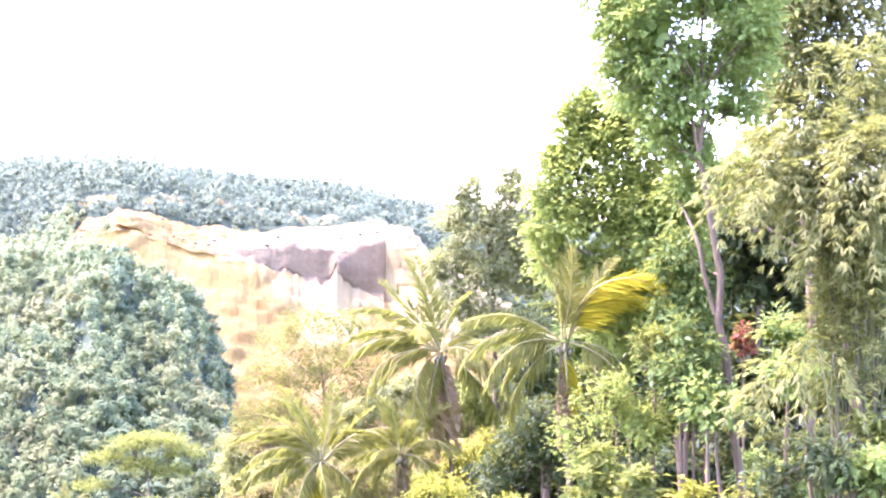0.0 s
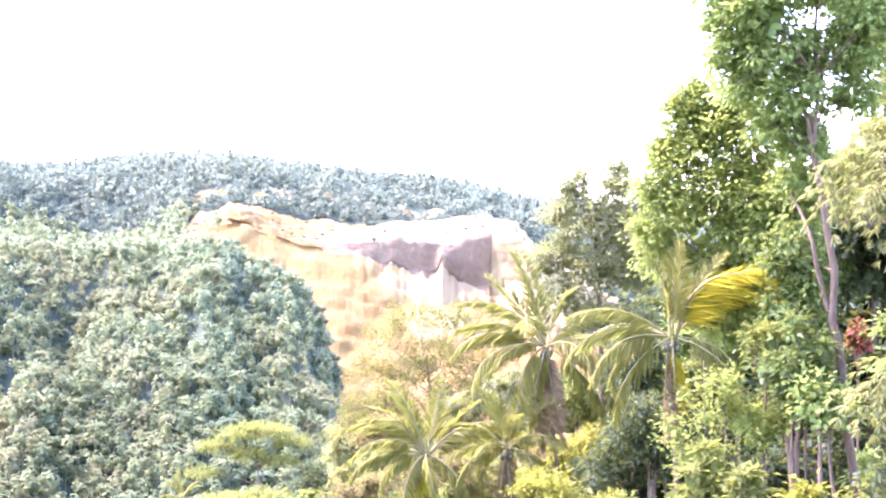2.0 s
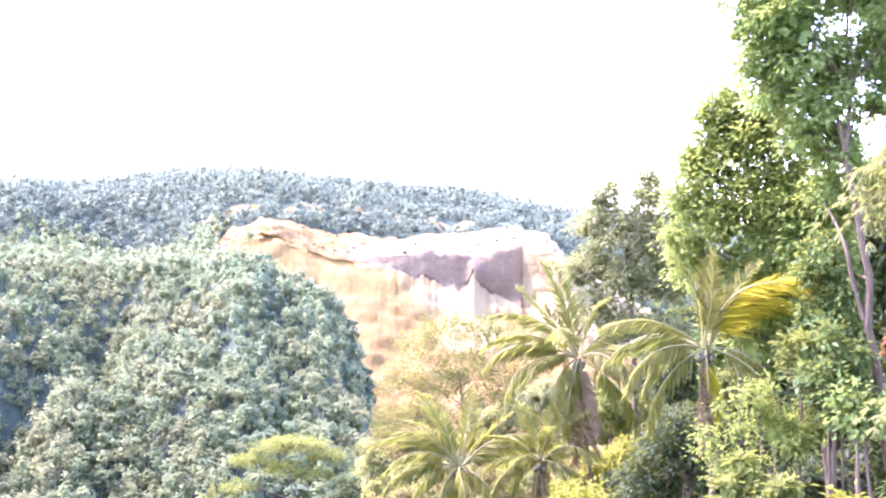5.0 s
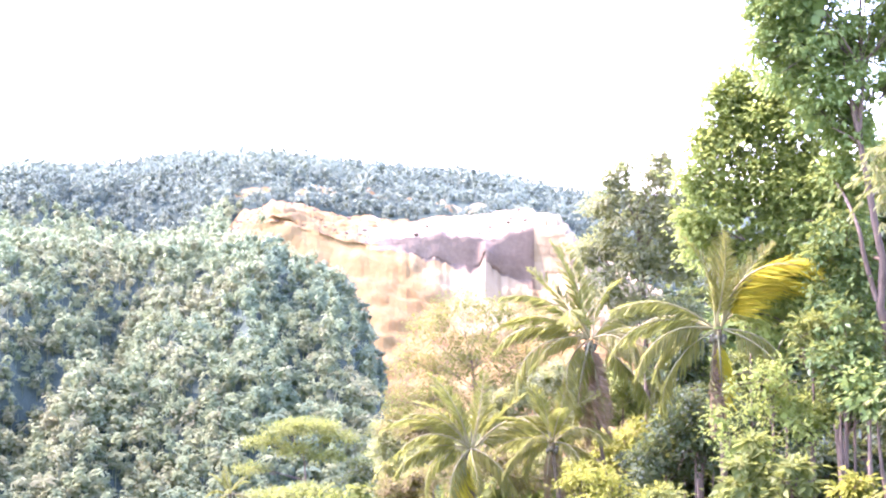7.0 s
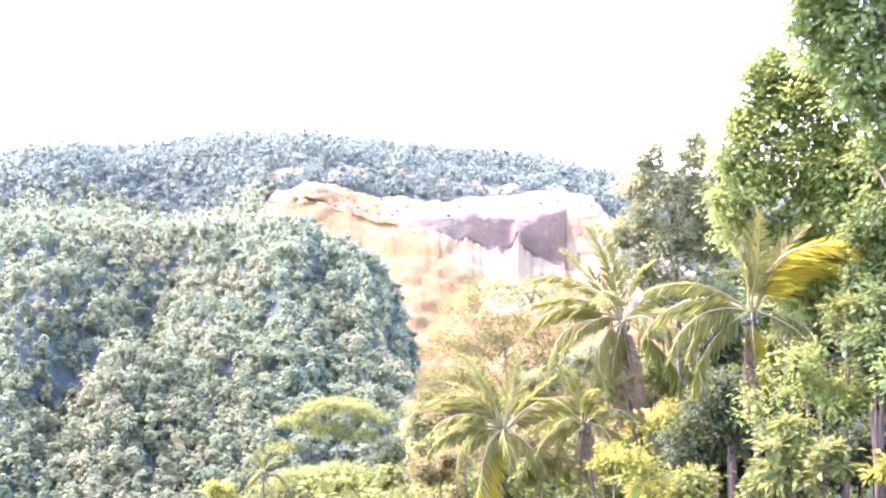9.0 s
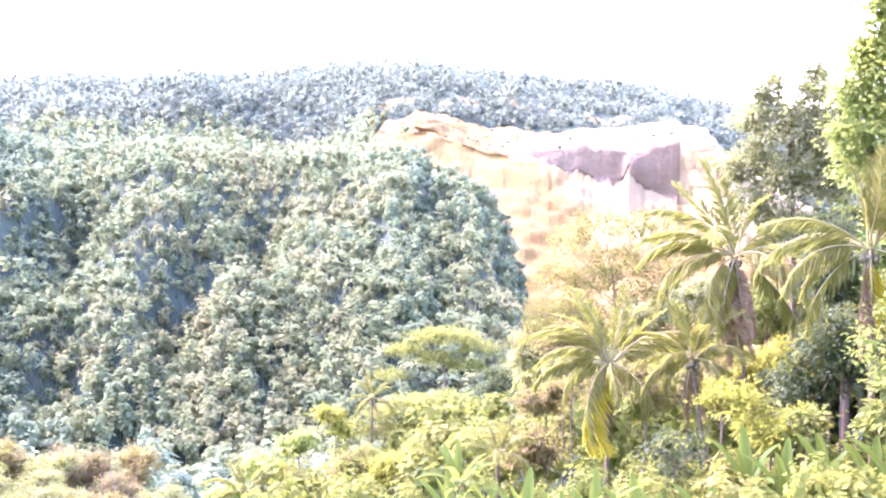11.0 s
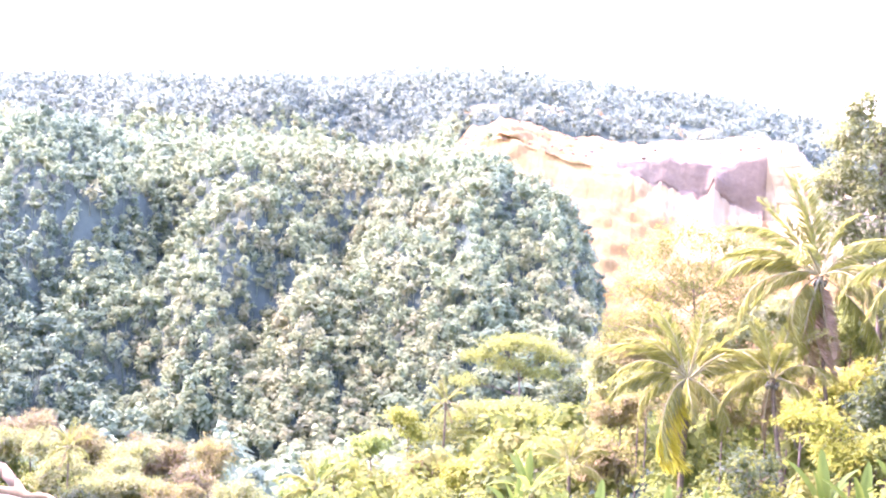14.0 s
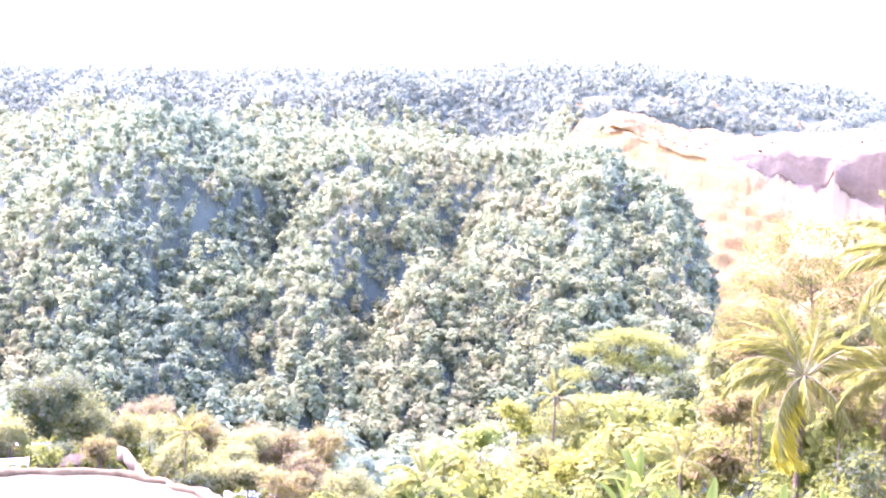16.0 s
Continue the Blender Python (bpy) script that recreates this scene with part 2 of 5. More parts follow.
def bend(points, steps=14):
    """A smooth line through a few points."""
    p = np.asarray(points, float)
    s = np.linspace(0, len(p) - 1, steps)
    i = np.clip(s.astype(int), 0, len(p) - 2)
    u = (s - i)[:, None]
    q = np.concatenate([[2 * p[0] - p[1]], p, [2 * p[-1] - p[-2]]])
    a, b, c, d = q[i], q[i + 1], q[i + 2], q[i + 3]
    return 0.5 * (2 * b + (c - a) * u + (2 * a - 5 * b + 4 * c - d) * u**2 + (3 * b - a - 3 * c + d) * u**3)


def crown_leaves(lobes, leaf, per_m2, tuft=0.55, droop=0.25, narrow=0.55, r=rng, dense=1.0):
    """Tufts of leaves over the shells of overlapping lobes (x, y, z, rx, ry, rz)."""
    cs, outs = [], []
    for x, y, z, a, b, c in lobes:
        area = 4 * math.pi * ((a * b) ** 1.6 / 3 + (a * c) ** 1.6 / 3 + (b * c) ** 1.6 / 3) ** (1 / 1.6)
        n = max(6, int(area * per_m2))
        d = unit(r.normal(size=(n, 3)))
        d[:, 2] = np.where(d[:, 2] < -0.5, -d[:, 2], d[:, 2])
        shell = r.uniform(0.45, 1.08, n)[:, None] ** 0.6
        cs.append(np.array([x, y, z]) + d * [a, b, c] * shell)
        outs.append(unit(d / [a, b, c]))
    inner = []
    for x, y, z, a, b, c in lobes:
        n = max(3, int(8.0 * dense * (a * b + a * c + b * c) / leaf**0.8))
        inner.append(np.array([x, y, z]) + unit(r.normal(size=(n, 3))) * [a, b, c] * r.uniform(0.05, 0.72, (n, 1)))
    inner = np.concatenate(inner)
    size = leaf * r.uniform(1.3, 2.4, len(inner))
    fill = leaves(inner, r.normal(size=inner.shape), r.normal(size=inner.shape) + [0, 0, 0.4], size, size * 0.7)
    cs, outs = np.concatenate(cs), np.concatenate(outs)
    k = 24
    keep = r.uniform(size=len(cs)) < 0.39
    cs, outs = np.repeat(cs[keep], k, 0), np.repeat(outs[keep], k, 0)
    spread = r.normal(size=cs.shape) * [1, 1, 0.75]
    cs = cs + spread * tuft * 0.5
    along = unit(spread + outs * 0.6 + [0, 0, -droop * 2])
    face = unit(unit(spread) * 0.8 + outs * 0.5 + [0, 0, 0.5] + r.normal(size=cs.shape) * 0.25)
    size = leaf * r.uniform(0.6, 1.25, len(cs))
    return joined([fill, leaves(cs, along, face, size, size * narrow)])


# ---- the lie of the land ----
NEAR_R = [0, 12, 25, 45, 70, 100, 140, 180, 260, 360]
NEAR_AZ = [-60, -20, -5, 5, 15, 25, 35, 45, 80, 180, 300]
NEAR_Z = np.array([
    [-1.7, -3.0, -6, -10, -14, -19, -26, -34, -55, -85],
    [-1.7, -4.0, -8, -12, -16, -20, -27, -36, -60, -95],
    [-1.7, -4.5, -9, -13.5, -18, -23, -30, -40, -68, -102],
    [-1.7, -5.0, -10, -16, -20, -25, -33, -44, -75, -106],
    [-1.7, -5.5, -11, -17, -22, -29, -39, -50, -82, -108],
    [-1.7, -6.0, -12.5, -19, -27, -37, -49, -62, -88, -110],
    [-1.7, -6.0, -13, -21.5, -31, -39.5, -46, -53, -85, -110],
    [-1.7, -6.0, -13, -21, -30, -38, -40.5, -45, -80, -110],
    [-1.7, -3.0, -7, -12, -18, -22, -26, -30, -50, -80],
    [-1.7, -1.7, -1.7, -1.6, -1, 2, 6, 9, 12, 14],
    [-1.7, -3.0, -6, -10, -14, -19, -26, -34, -55, -85]])
HILL_AZ = [-60, 6, 9.6, 9.9, 10.15, 10.4, 10.9, 11.7, 12.7, 14.9, 16.5, 19.2, 21.1, 24.2, 25.8, 27.5, 29.6, 31.8, 33.9, 35.8, 37, 38.6, 40.3, 41.6, 44, 50, 70, 300]
HILL_EL = [-12, -12, -12, -9, -6.8, -5.4, -3.9, -2.4, -1.3, -0.45, -0.15, -0.15, -0.2, -0.2, 0.25, 0.55, 0.15, -0.05, 0.55, 1.15, 1.25, 0.75, -0.7, -1.7, -4.3, -8, -10, -12]
CREST_AZ, CREST_R = [10, 15, 22, 27.5, 32, 37, 41, 44, 60], [560, 590, 650, 610, 680, 600, 560, 540, 520]
SKY_AZ = [-60, -10, -0.2, 1.8, 2.9, 5, 7.8, 10.4, 13, 15.6, 18.1, 20.5, 23.2, 25.9, 30, 34, 38, 41.6, 44, 60, 90, 180, 300]
SKY_EL = [0.5, 1.4, 2.1, 2.4, 2.78, 3.1, 3.38, 3.6, 3.85, 4.12, 4.28, 4.1, 3.75, 3.45, 3.4, 3.35, 3.2, 2.95, 2.95, 2.5, 1.5, 1.0, 0.5]
# spurs and hollows of the far side: bearing, distance, half width across and along, height
RELIEF = [(26.2, 850, 38, 60, 20), (21.6, 800, 45, 60, -24), (31.5, 840, 30, 70, 13), (36.0, 800, 30, 70, -12), (40.5, 820, 34, 80, 14), (14.5, 900, 30, 60, 10),
          (27.0, 464, 14, 26, -21), (24.6, 448, 12, 30, 9), (33.2, 425, 13, 20, -14), (36.4, 472, 16, 34, -11), (31.2, 535, 12, 26, -6), (38.2, 440, 14, 28, -11), (21.3, 425, 13, 26, -9),
          (29.6, 575, 18, 16, 8), (32.4, 550, 18, 16, 9), (35.2, 522, 18, 16, 9), (19.4, 560, 12, 34, -8), (16.6, 525, 12, 40, 7), (30.0, 445, 14, 30, 9), (43.0, 450, 16, 40, -12)]
RIDGE_R = 1000.0
# the quarry's rim, the upper edge of its cliffs and their foot
Q_AZ = [-4.0, -1.5, 0.5, 0.9, 1.7, 2.3, 2.62, 2.8, 3.4, 3.9, 4.4, 4.75, 4.95, 5.2, 5.4, 5.8, 6.75, 7.3, 7.9, 8.5, 9.0, 9.8, 10.8, 12.2, 13.8, 14.9, 15.5, 16.8, 17.6, 18.6, 19.5]
Q_TOP = [-3.0, -1.6, -0.5, 0.1, 0.92, 1.0, 1.2, 1.4, 1.43, 1.39, 1.35, 1.31, 1.28, 1.2, 1.1, 1.05, 1.06, 1.07, 1.0, 0.81, 0.81, 0.82, 1.03, 1.23, 1.6, 1.88, 1.83, 1.36, 0.55, 0.21, -0.3]
Q_EDGE = [-3.2, -1.9, -0.8, -0.2, 0.5, 0.5, 0.42, 0.39, 0.25, 0.1, -0.1, -0.11, -0.11, -0.11, -0.1, -0.08, 0.02, 0.25, 0.2, 0.1, 0.02, -0.08, -0.2, 0.05, 0.5, 0.9, 0.9, 0.7, 0.2, 0.0, -0.5]
Q_FOOT = [-3.5, -2.6, -2.3, -2.1, -2.1, -2.3, -2.35, -2.33, -2.2, -2.05, -1.9, -1.4, -0.95, -0.6, -1.3, -1.62, -1.3, -1.2, -1.07, -0.85, -0.7, -0.42, -0.34, -0.02, 0.46, 0.87, 0.87, 0.66, 0.16, -0.04, -0.54]
# bare patches above the quarry: bearing, distance, half width
CLEARINGS = [(16.6, 843, 9), (15.9, 838, 7), (10.4, 868, 8), (12.9, 852, 9), (6.9, 836, 8), (14.0, 838, 6), (5.6, 834, 7), (4.2, 835, 6), (9.0, 868, 6)]


def lattice(i, j, seed):
    h = np.sin(i * 127.1 + j * 311.7 + seed * 74.7) * 43758.5453
    return (h - np.floor(h)) * 2 - 1


def wave(x, y, s, seed=0.0, octaves=4):
    """Smooth uneven ground, about -1 to 1, over s metres and finer."""
    x, y = np.asarray(x, float) / s, np.asarray(y, float) / s
    total, amp = 0.0, 0.6
    for o in range(octaves):
        i, j = np.floor(x), np.floor(y)
        u, v = x - i, y - j
        u, v = u * u * (3 - 2 * u), v * v * (3 - 2 * v)
        a, b, c, d = lattice(i, j, seed + o), lattice(i + 1, j, seed + o), lattice(i, j + 1, seed + o), lattice(i + 1, j + 1, seed + o)
        total = total + amp * (a * (1 - u) * (1 - v) + b * u * (1 - v) + c * (1 - u) * v + d * u * v)
        x, y, amp = x * 2.03 + 11.3, y * 2.03 - 7.1, amp * 0.5
    return total


def ground_z(x, y):
    x, y = np.asarray(x, float), np.asarray(y, float)
    r, az = np.hypot(x, y), np.degrees(np.arctan2(-x, y))
    a = np.where(az < -60, az + 360, az)
    fa = np.interp(a, NEAR_AZ, range(len(NEAR_AZ)))
    i = np.clip(fa.astype(int), 0, len(NEAR_AZ) - 2)
    u = fa - i
    rows = np.stack([np.interp(np.minimum(r, 360), NEAR_R, row) for row in NEAR_Z], -1)
    near = np.take_along_axis(rows, i[..., None], -1)[..., 0] * (1 - u) + np.take_along_axis(rows, (i + 1)[..., None], -1)[..., 0] * u
    near = near + wave(x, y, 14.0) * 0.9 * np.clip((r - 8) / 20, 0, 1)
    crest_r = np.interp(a, CREST_AZ, CREST_R)
    crest = crest_r * np.tan(np.radians(np.interp(a, HILL_AZ, HILL_EL))) - 7.5
    v = np.clip((r - 375) / (crest_r - 375), 0, 1)
    hill = -112 + (crest + 112) * (1 - (1 - v) ** 1.45) - np.maximum(r - crest_r, 0) * 0.4
    fold = wave(x * 1.5 + 0.5 * y, y * 0.5, 62.0, 2.0, 3)
    folds = (8 - 30.0 * np.abs(fold)) * np.sin(np.clip(v, 0, 1) * math.pi) ** 0.7 * np.clip((a - 11) / 5, 0.15, 1)
    top = RIDGE_R * np.tan(np.radians(np.interp(a, SKY_AZ, SKY_EL))) - 3.5
    w = np.clip((r - 560) / (RIDGE_R - 560), 0, 1)
    ribs = (0.35 - np.abs(wave(x * 1.4 + 0.4 * y, y * 0.5, 75.0, 5.0, 3))) * 26 * np.clip(w * (1 - w) * 4, 0, 1)
    ridge = -55 + (top + 55) * np.minimum(1, w ** 0.9) - np.maximum(r - RIDGE_R, 0) * 0.06 - np.maximum(600 - r, 0) * 0.9 + ribs
    shape = 0.0
    for ba, br, wa, wr, up in RELIEF:
        shape = shape + up * np.exp(-((np.radians(a - ba) * br / wa) ** 2) - ((r - br) / wr) ** 2)
    hill, ridge = hill + np.where(r < 700, shape, 0), ridge + np.where(r >= 700, shape, 0)
    inside = np.clip((17.6 - a) / 2.0, 0, 1) * np.clip((a + 6) / 3.0, 0, 1)
    rim = 804 * np.tan(np.radians(np.interp(a, Q_AZ, Q_TOP))) - 1.5 + (r - 804) * 0.36
    ridge = np.where((inside > 0) & (r > 780), ridge + (np.minimum(ridge, rim) - ridge) * inside, ridge)
    pit = inside * np.clip((807 - r) / 8, 0, 1)
    ridge = ridge - 75 * pit
    far = np.maximum(np.maximum(hill + folds, ridge), -112)
    far = np.where(r > 2600, far * np.clip((4200 - r) / 1600, 0, 1), far)
    blend = np.clip((r - 340) / 40, 0, 1)
    return np.where(r < 340, near, near * (1 - blend) + far * blend)


def on_ground(az, r):
    p = bearing(az, 0, r)
    return Vector((p.x, p.y, float(ground_z(p.x, p.y))))


def build_ground():
    az = np.radians(np.concatenate([np.arange(-30, -6, 0.5), np.arange(-6, 48, 0.3), np.arange(48, 60, 0.5), np.arange(60, 330, 4.0)]))
    r = np.concatenate([np.geomspace(1.0, 100, 60), np.arange(105, 1040, 7.0), np.geomspace(1060, 4600, 30)])
    a, rr = np.meshgrid(az, r)
    x, y = -rr * np.sin(a), rr * np.cos(a)
    v = np.stack([x, y, ground_z(x, y)], -1).reshape(-1, 3)
    n, m = len(az), len(r)
    i, j = np.meshgrid(np.arange(m - 1), np.arange(n), indexing="ij")
    k = (j + 1) % n
    f = np.stack([i * n + j, (i + 1) * n + j, (i + 1) * n + k, i * n + k], -1).reshape(-1, 4)
    f = np.concatenate([f[:, [0, 3, 2]], f[:, [0, 2, 1]]])
    hub = np.stack([np.full(n, len(v)), (np.arange(n) + 1) % n, np.arange(n)], -1)
    v = np.concatenate([v, [[0, 0, -1.7]]])
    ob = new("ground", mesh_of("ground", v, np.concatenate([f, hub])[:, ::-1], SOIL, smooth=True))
    return tagged(ob, "steep green hillside falling into a wooded valley", "ground", kind="structure")


build_ground()

# ---- the quarry ----


def build_quarry():
    az = np.arange(-4.0, 19.51, 0.055)
    top, edge, foot = (np.interp(az, Q_AZ, q) for q in (Q_TOP, Q_EDGE, Q_FOOT))
    wide = np.convolve(np.pad(foot, 22, "edge"), np.ones(45) / 45, "valid") - 0.12
    rag = wave(az, 0 * az, 0.5, 1, 5) * 0.26 * np.clip((edge - foot) / 0.8, 0.15, 1)
    rag_top = wave(az, 0 * az + 9, 0.5, 4, 5) * 0.2
    top = top + wave(az, 0 * az + 4, 0.7, 5, 5) * 0.2
    rows = []
    for s in np.linspace(0, 1, 64):  # the long slope of spoil
        rows.append((520 + 215 * s, -12 + (wide + (foot - wide) * min(1, max(0, s - 0.6) / 0.4) ** 1.3 + rag * min(1, max(0, s - 0.66) / 0.34) + 12) * s ** 0.95, 1.0))
    for s in np.linspace(0.05, 1, 18):  # the cliff
        rows.append((735 + 4.0 * s, foot + rag + (edge + rag_top - foot - rag) * s, 0.35))
    for s in np.linspace(0.02, 1, 30):  # the bench on top
        rows.append((740 + 64 * s, edge + rag_top + (top - edge - rag_top) * s ** 0.8, 0.6))
    rows.append((812, top * 0 - 4.0, 0.0))
    v = []
    for k, (r0, el, rough) in enumerate(rows):
        c, h = radians(1) * 735 * az, r0 + 0.8 * k
        one = h + 13 * el + 0 * az
        spur = wave(c, one * 0.35, 34.0, 3, 3) * 13 * (rough == 1.0) * np.clip((r0 - 520) / 40, 0, 1) * np.clip((735 - r0) / 40, 0, 1)
        rill = (wave(c, one * 0.8, 16.0, 6, 5) * 4.6) * rough
        lump = wave(c, one * 1.3, 9.0, 9, 5) * (2.2 * rough + 2.6 * (rough == 0.6) * np.clip((804 - r0) / 12, 0, 1))
        cliff = np.clip((r0 - 715) / 18, 0, 1) * np.clip((739.5 - r0) / 4, 0, 1)
        tread = r0 * np.tan(np.radians(el))
        tread = np.where((az < 2.6 - 0.2 * np.minimum(0, el)) & (k < 104), tread * 0.25 + 0.75 * (np.round(tread / 5.5 + 0.3 * wave(az, az * 0, 0.8, 2)) * 5.5), tread)
        corner = np.clip((2.77 - 0.22 * (0.39 - el) - az) / 1.7, 0, 1)  # the side wall that closes the pit
        knob = 9 * np.exp(-(((az - 5.0) / 0.4) ** 2)) * np.clip((r0 - 715) / 20, 0, 1) * np.clip((738.6 - r0) / 2, 0, 1)
        hump = 16 * np.exp(-(((az - 15.0) / 0.7) ** 2)) * np.clip((r0 - 742) / 10, 0, 1) * np.clip((800 - r0) / 20, 0, 1)
        rr = r0 - hump - 48 * corner * np.clip((r0 - 600) / 100, 0, 1) - knob + spur + rill + cliff * wave(az, one * 0, 0.5, 8, 4) * 1.0
        step = wave(c * 0.25, one, 12.0, 12, 3) * 5.0 * (rough > 0.3)
        v.append(np.stack([-rr * np.sin(np.radians(az)), rr * np.cos(np.radians(az)), tread + lump * 0.9 + step * 0.5 * (k < 64)], -1))
    n, m = len(az), len(rows)
    i, j = np.meshgrid(np.arange(m - 1), np.arange(n - 1), indexing="ij")
    f = np.stack([i * n + j, i * n + j + 1, (i + 1) * n + j + 1, (i + 1) * n + j], -1).reshape(-1, 4)
    me = mesh_of("quarry_face", np.concatenate(v), f[:, ::-1], EARTH)
    me.materials.append(PALE_ROCK_SHADED)
    me.materials.append(BENCH_ROCK_LIT)
    # cliff rows get the shade-darkened rock, bench rows the sun-brightened one
    pale = (i >= 62) & (i < 104 + 6 * lattice(j // 7, 0 * j, 3)) & (az[j] < 10.9 + lattice(i // 3, 0 * j, 5)) & (az[j] > 2.75)
    me.polygons.foreach_set("material_index", np.where(pale, np.where(i < 82, 1, 2), 0).reshape(-1).astype(np.int32))
    ob = new("quarry_face", me)
    return tagged(ob, "bare orange and cream quarry face with shaded cliffs", "quarry", kind="structure")


build_quarry()

# ---- woods far off ----
ICO = np.array([(0, 1, 1.618), (0, -1, 1.618), (0, 1, -1.618), (0, -1, -1.618), (1, 1.618, 0), (-1, 1.618, 0), (1, -1.618, 0), (-1, -1.618, 0), (1.618, 0, 1), (-1.618, 0, 1), (1.618, 0, -1), (-1.618, 0, -1)]) / 1.902
ICO_F = np.array([(i, j, k) for i in range(12) for j in range(i + 1, 12) for k in range(j + 1, 12)
                  if max(np.linalg.norm(ICO[i] - ICO[j]), np.linalg.norm(ICO[j] - ICO[k]), np.linalg.norm(ICO[i] - ICO[k])) < 1.1])
ICO_F = np.array([f if np.cross(ICO[f[1]] - ICO[f[0]], ICO[f[2]] - ICO[f[0]]) @ ICO[f[0]] > 0 else f[::-1] for f in ICO_F])


def stem(h, w):
    v = np.array([[-w, -w, -2], [w, -w, -2], [0, w, -2], [-w * 0.4, -w * 0.4, h], [w * 0.4, -w * 0.4, h], [0, w * 0.4, h]])
    return v, np.array([[0, 1, 4], [0, 4, 3], [1, 2, 5], [1, 5, 4], [2, 0, 3], [2, 3, 5]])


def sprig(lobes, n_leaf, leaf, r, flat=0.5, uneven=0.25):
    """A small far tree's crown: tufts of foliage over uneven lobes, and larger ones within."""
    d = unit(r.normal(size=(n_leaf, 3)))
    d[:, 2] = np.where(d[:, 2] < -0.3, -d[:, 2], d[:, 2])
    L = np.array(lobes)[r.integers(0, len(lobes), n_leaf)]
    c = L[:, :3] + d * L[:, 3:] * r.uniform(0.75, 1.12, n_leaf)[:, None]
    size = leaf * r.uniform(0.6, 1.4, n_leaf)
    out = unit(d / L[:, 3:]) + r.normal(size=d.shape) * uneven + [0, 0, flat]
    skin = leaves(c, np.cross(out, r.normal(size=d.shape)), out, size, size * 0.8, 0.1)
    k = n_leaf // 3
    L = np.array(lobes)[r.integers(0, len(lobes), k)]
    c = L[:, :3] + unit(r.normal(size=(k, 3))) * L[:, 3:] * r.uniform(0.1, 0.62, k)[:, None]
    size = leaf * r.uniform(1.4, 2.2, k)
    return joined([skin, leaves(c, r.normal(size=(k, 3)), r.normal(size=(k, 3)) + [0, 0, 0.6], size, size * 0.9, 0.15)])


def broad_shape(r, n, leaf=1.3, h=8.0, w=3.6, low=0.5, flat=0.5, uneven=0.25):
    lobes = []
    for k in range(r.integers(3, 6)):
        a = r.uniform(0, 6.28)
        d = r.uniform(0.2, 0.6) * w
        q = r.uniform(0.4, 0.62) * w
        lobes.append((d * math.cos(a), d * math.sin(a), h * r.uniform(low, 0.85), q, q, q * r.uniform(0.8, 1.3)))
    return joined([sprig(lobes, n, leaf, r, flat, uneven), stem(h * 0.6, 0.05 * w)])


def palm_shape(r, h=8.0, reach=3.2, fronds=11):
    out = [stem(h, 0.16)]
    for k in range(fronds):
        a = k * 2.4 + r.uniform(-0.2, 0.2)
        lift = r.uniform(-0.2, 0.9)
        o = np.array([math.cos(a), math.sin(a), 0])
        s = np.cross(o, [0, 0, 1]) * 0.26
        p = [np.array([0, 0, h]), o * reach * 0.5 + [0, 0, h + lift * reach * 0.45], o * reach * 0.95 + [0, 0, h + lift * reach * 0.25 - 0.6]]
        v = np.array([p[0], p[1] + s - [0, 0, 0.25], p[1] - s - [0, 0, 0.25], p[1] + [0, 0, 0.08], p[2]])
        out.append((v, np.array([[0, 1, 3], [0, 3, 2], [3, 1, 4], [3, 4, 2]])))
    return joined(out)


def scatter(shapes, weights, xy, scales, tints, r):
    """Many plants in one mesh's arrays, each turned and sized on its own, rooted in the ground."""
    z = ground_z(xy[:, 0], xy[:, 1])
    which = r.choice(len(shapes), len(xy), p=np.array(weights) / sum(weights))
    vs, fs, ts, n = [], [], [], 0
    for s, (v, f) in enumerate(shapes):
        idx = np.where(which == s)[0]
        if not len(idx):
            continue
        a = r.uniform(0, 6.28, len(idx))
        c, q = np.cos(a)[:, None], np.sin(a)[:, None]
        k = scales[idx][:, None]
        hk = k * r.uniform(0.85, 1.2, len(idx))[:, None]
        w = np.stack([(v[None, :, 0] * c - v[None, :, 1] * q) * k + xy[idx, 0:1], (v[None, :, 0] * q + v[None, :, 1] * c) * k + xy[idx, 1:2], v[None, :, 2] * hk + z[idx][:, None]], -1)
        vs.append(w.reshape(-1, 3))
        fs.append((f[None] + (np.arange(len(idx)) * len(v))[:, None, None] + n).reshape(-1, 3))
        ts.append(np.repeat(tints[idx], len(v)))
        n += len(idx) * len(v)
    return np.concatenate(vs), np.concatenate(fs), np.concatenate(ts)


def polar_spots(az0, az1, r0, r1, gap, r):
    """Spots about gap metres apart in a sector, left out where they lie below the camera's view."""
    out = []
    d = r0
    while d < r1:
        k = max(1, int(radians(az1 - az0) * d / gap))
        a = np.radians(az0 + (az1 - az0) * (np.arange(k) + r.uniform(0.1, 0.9, k)) / k)
        dd = d + r.uniform(-0.4, 0.4, k) * gap
        out.append(np.stack([-dd * np.sin(a), dd * np.cos(a)], -1))
        d += gap
    out = np.concatenate(out)
    return out[(ground_z(out[:, 0], out[:, 1]) + 4.5) / np.hypot(*out.T) > -0.345]


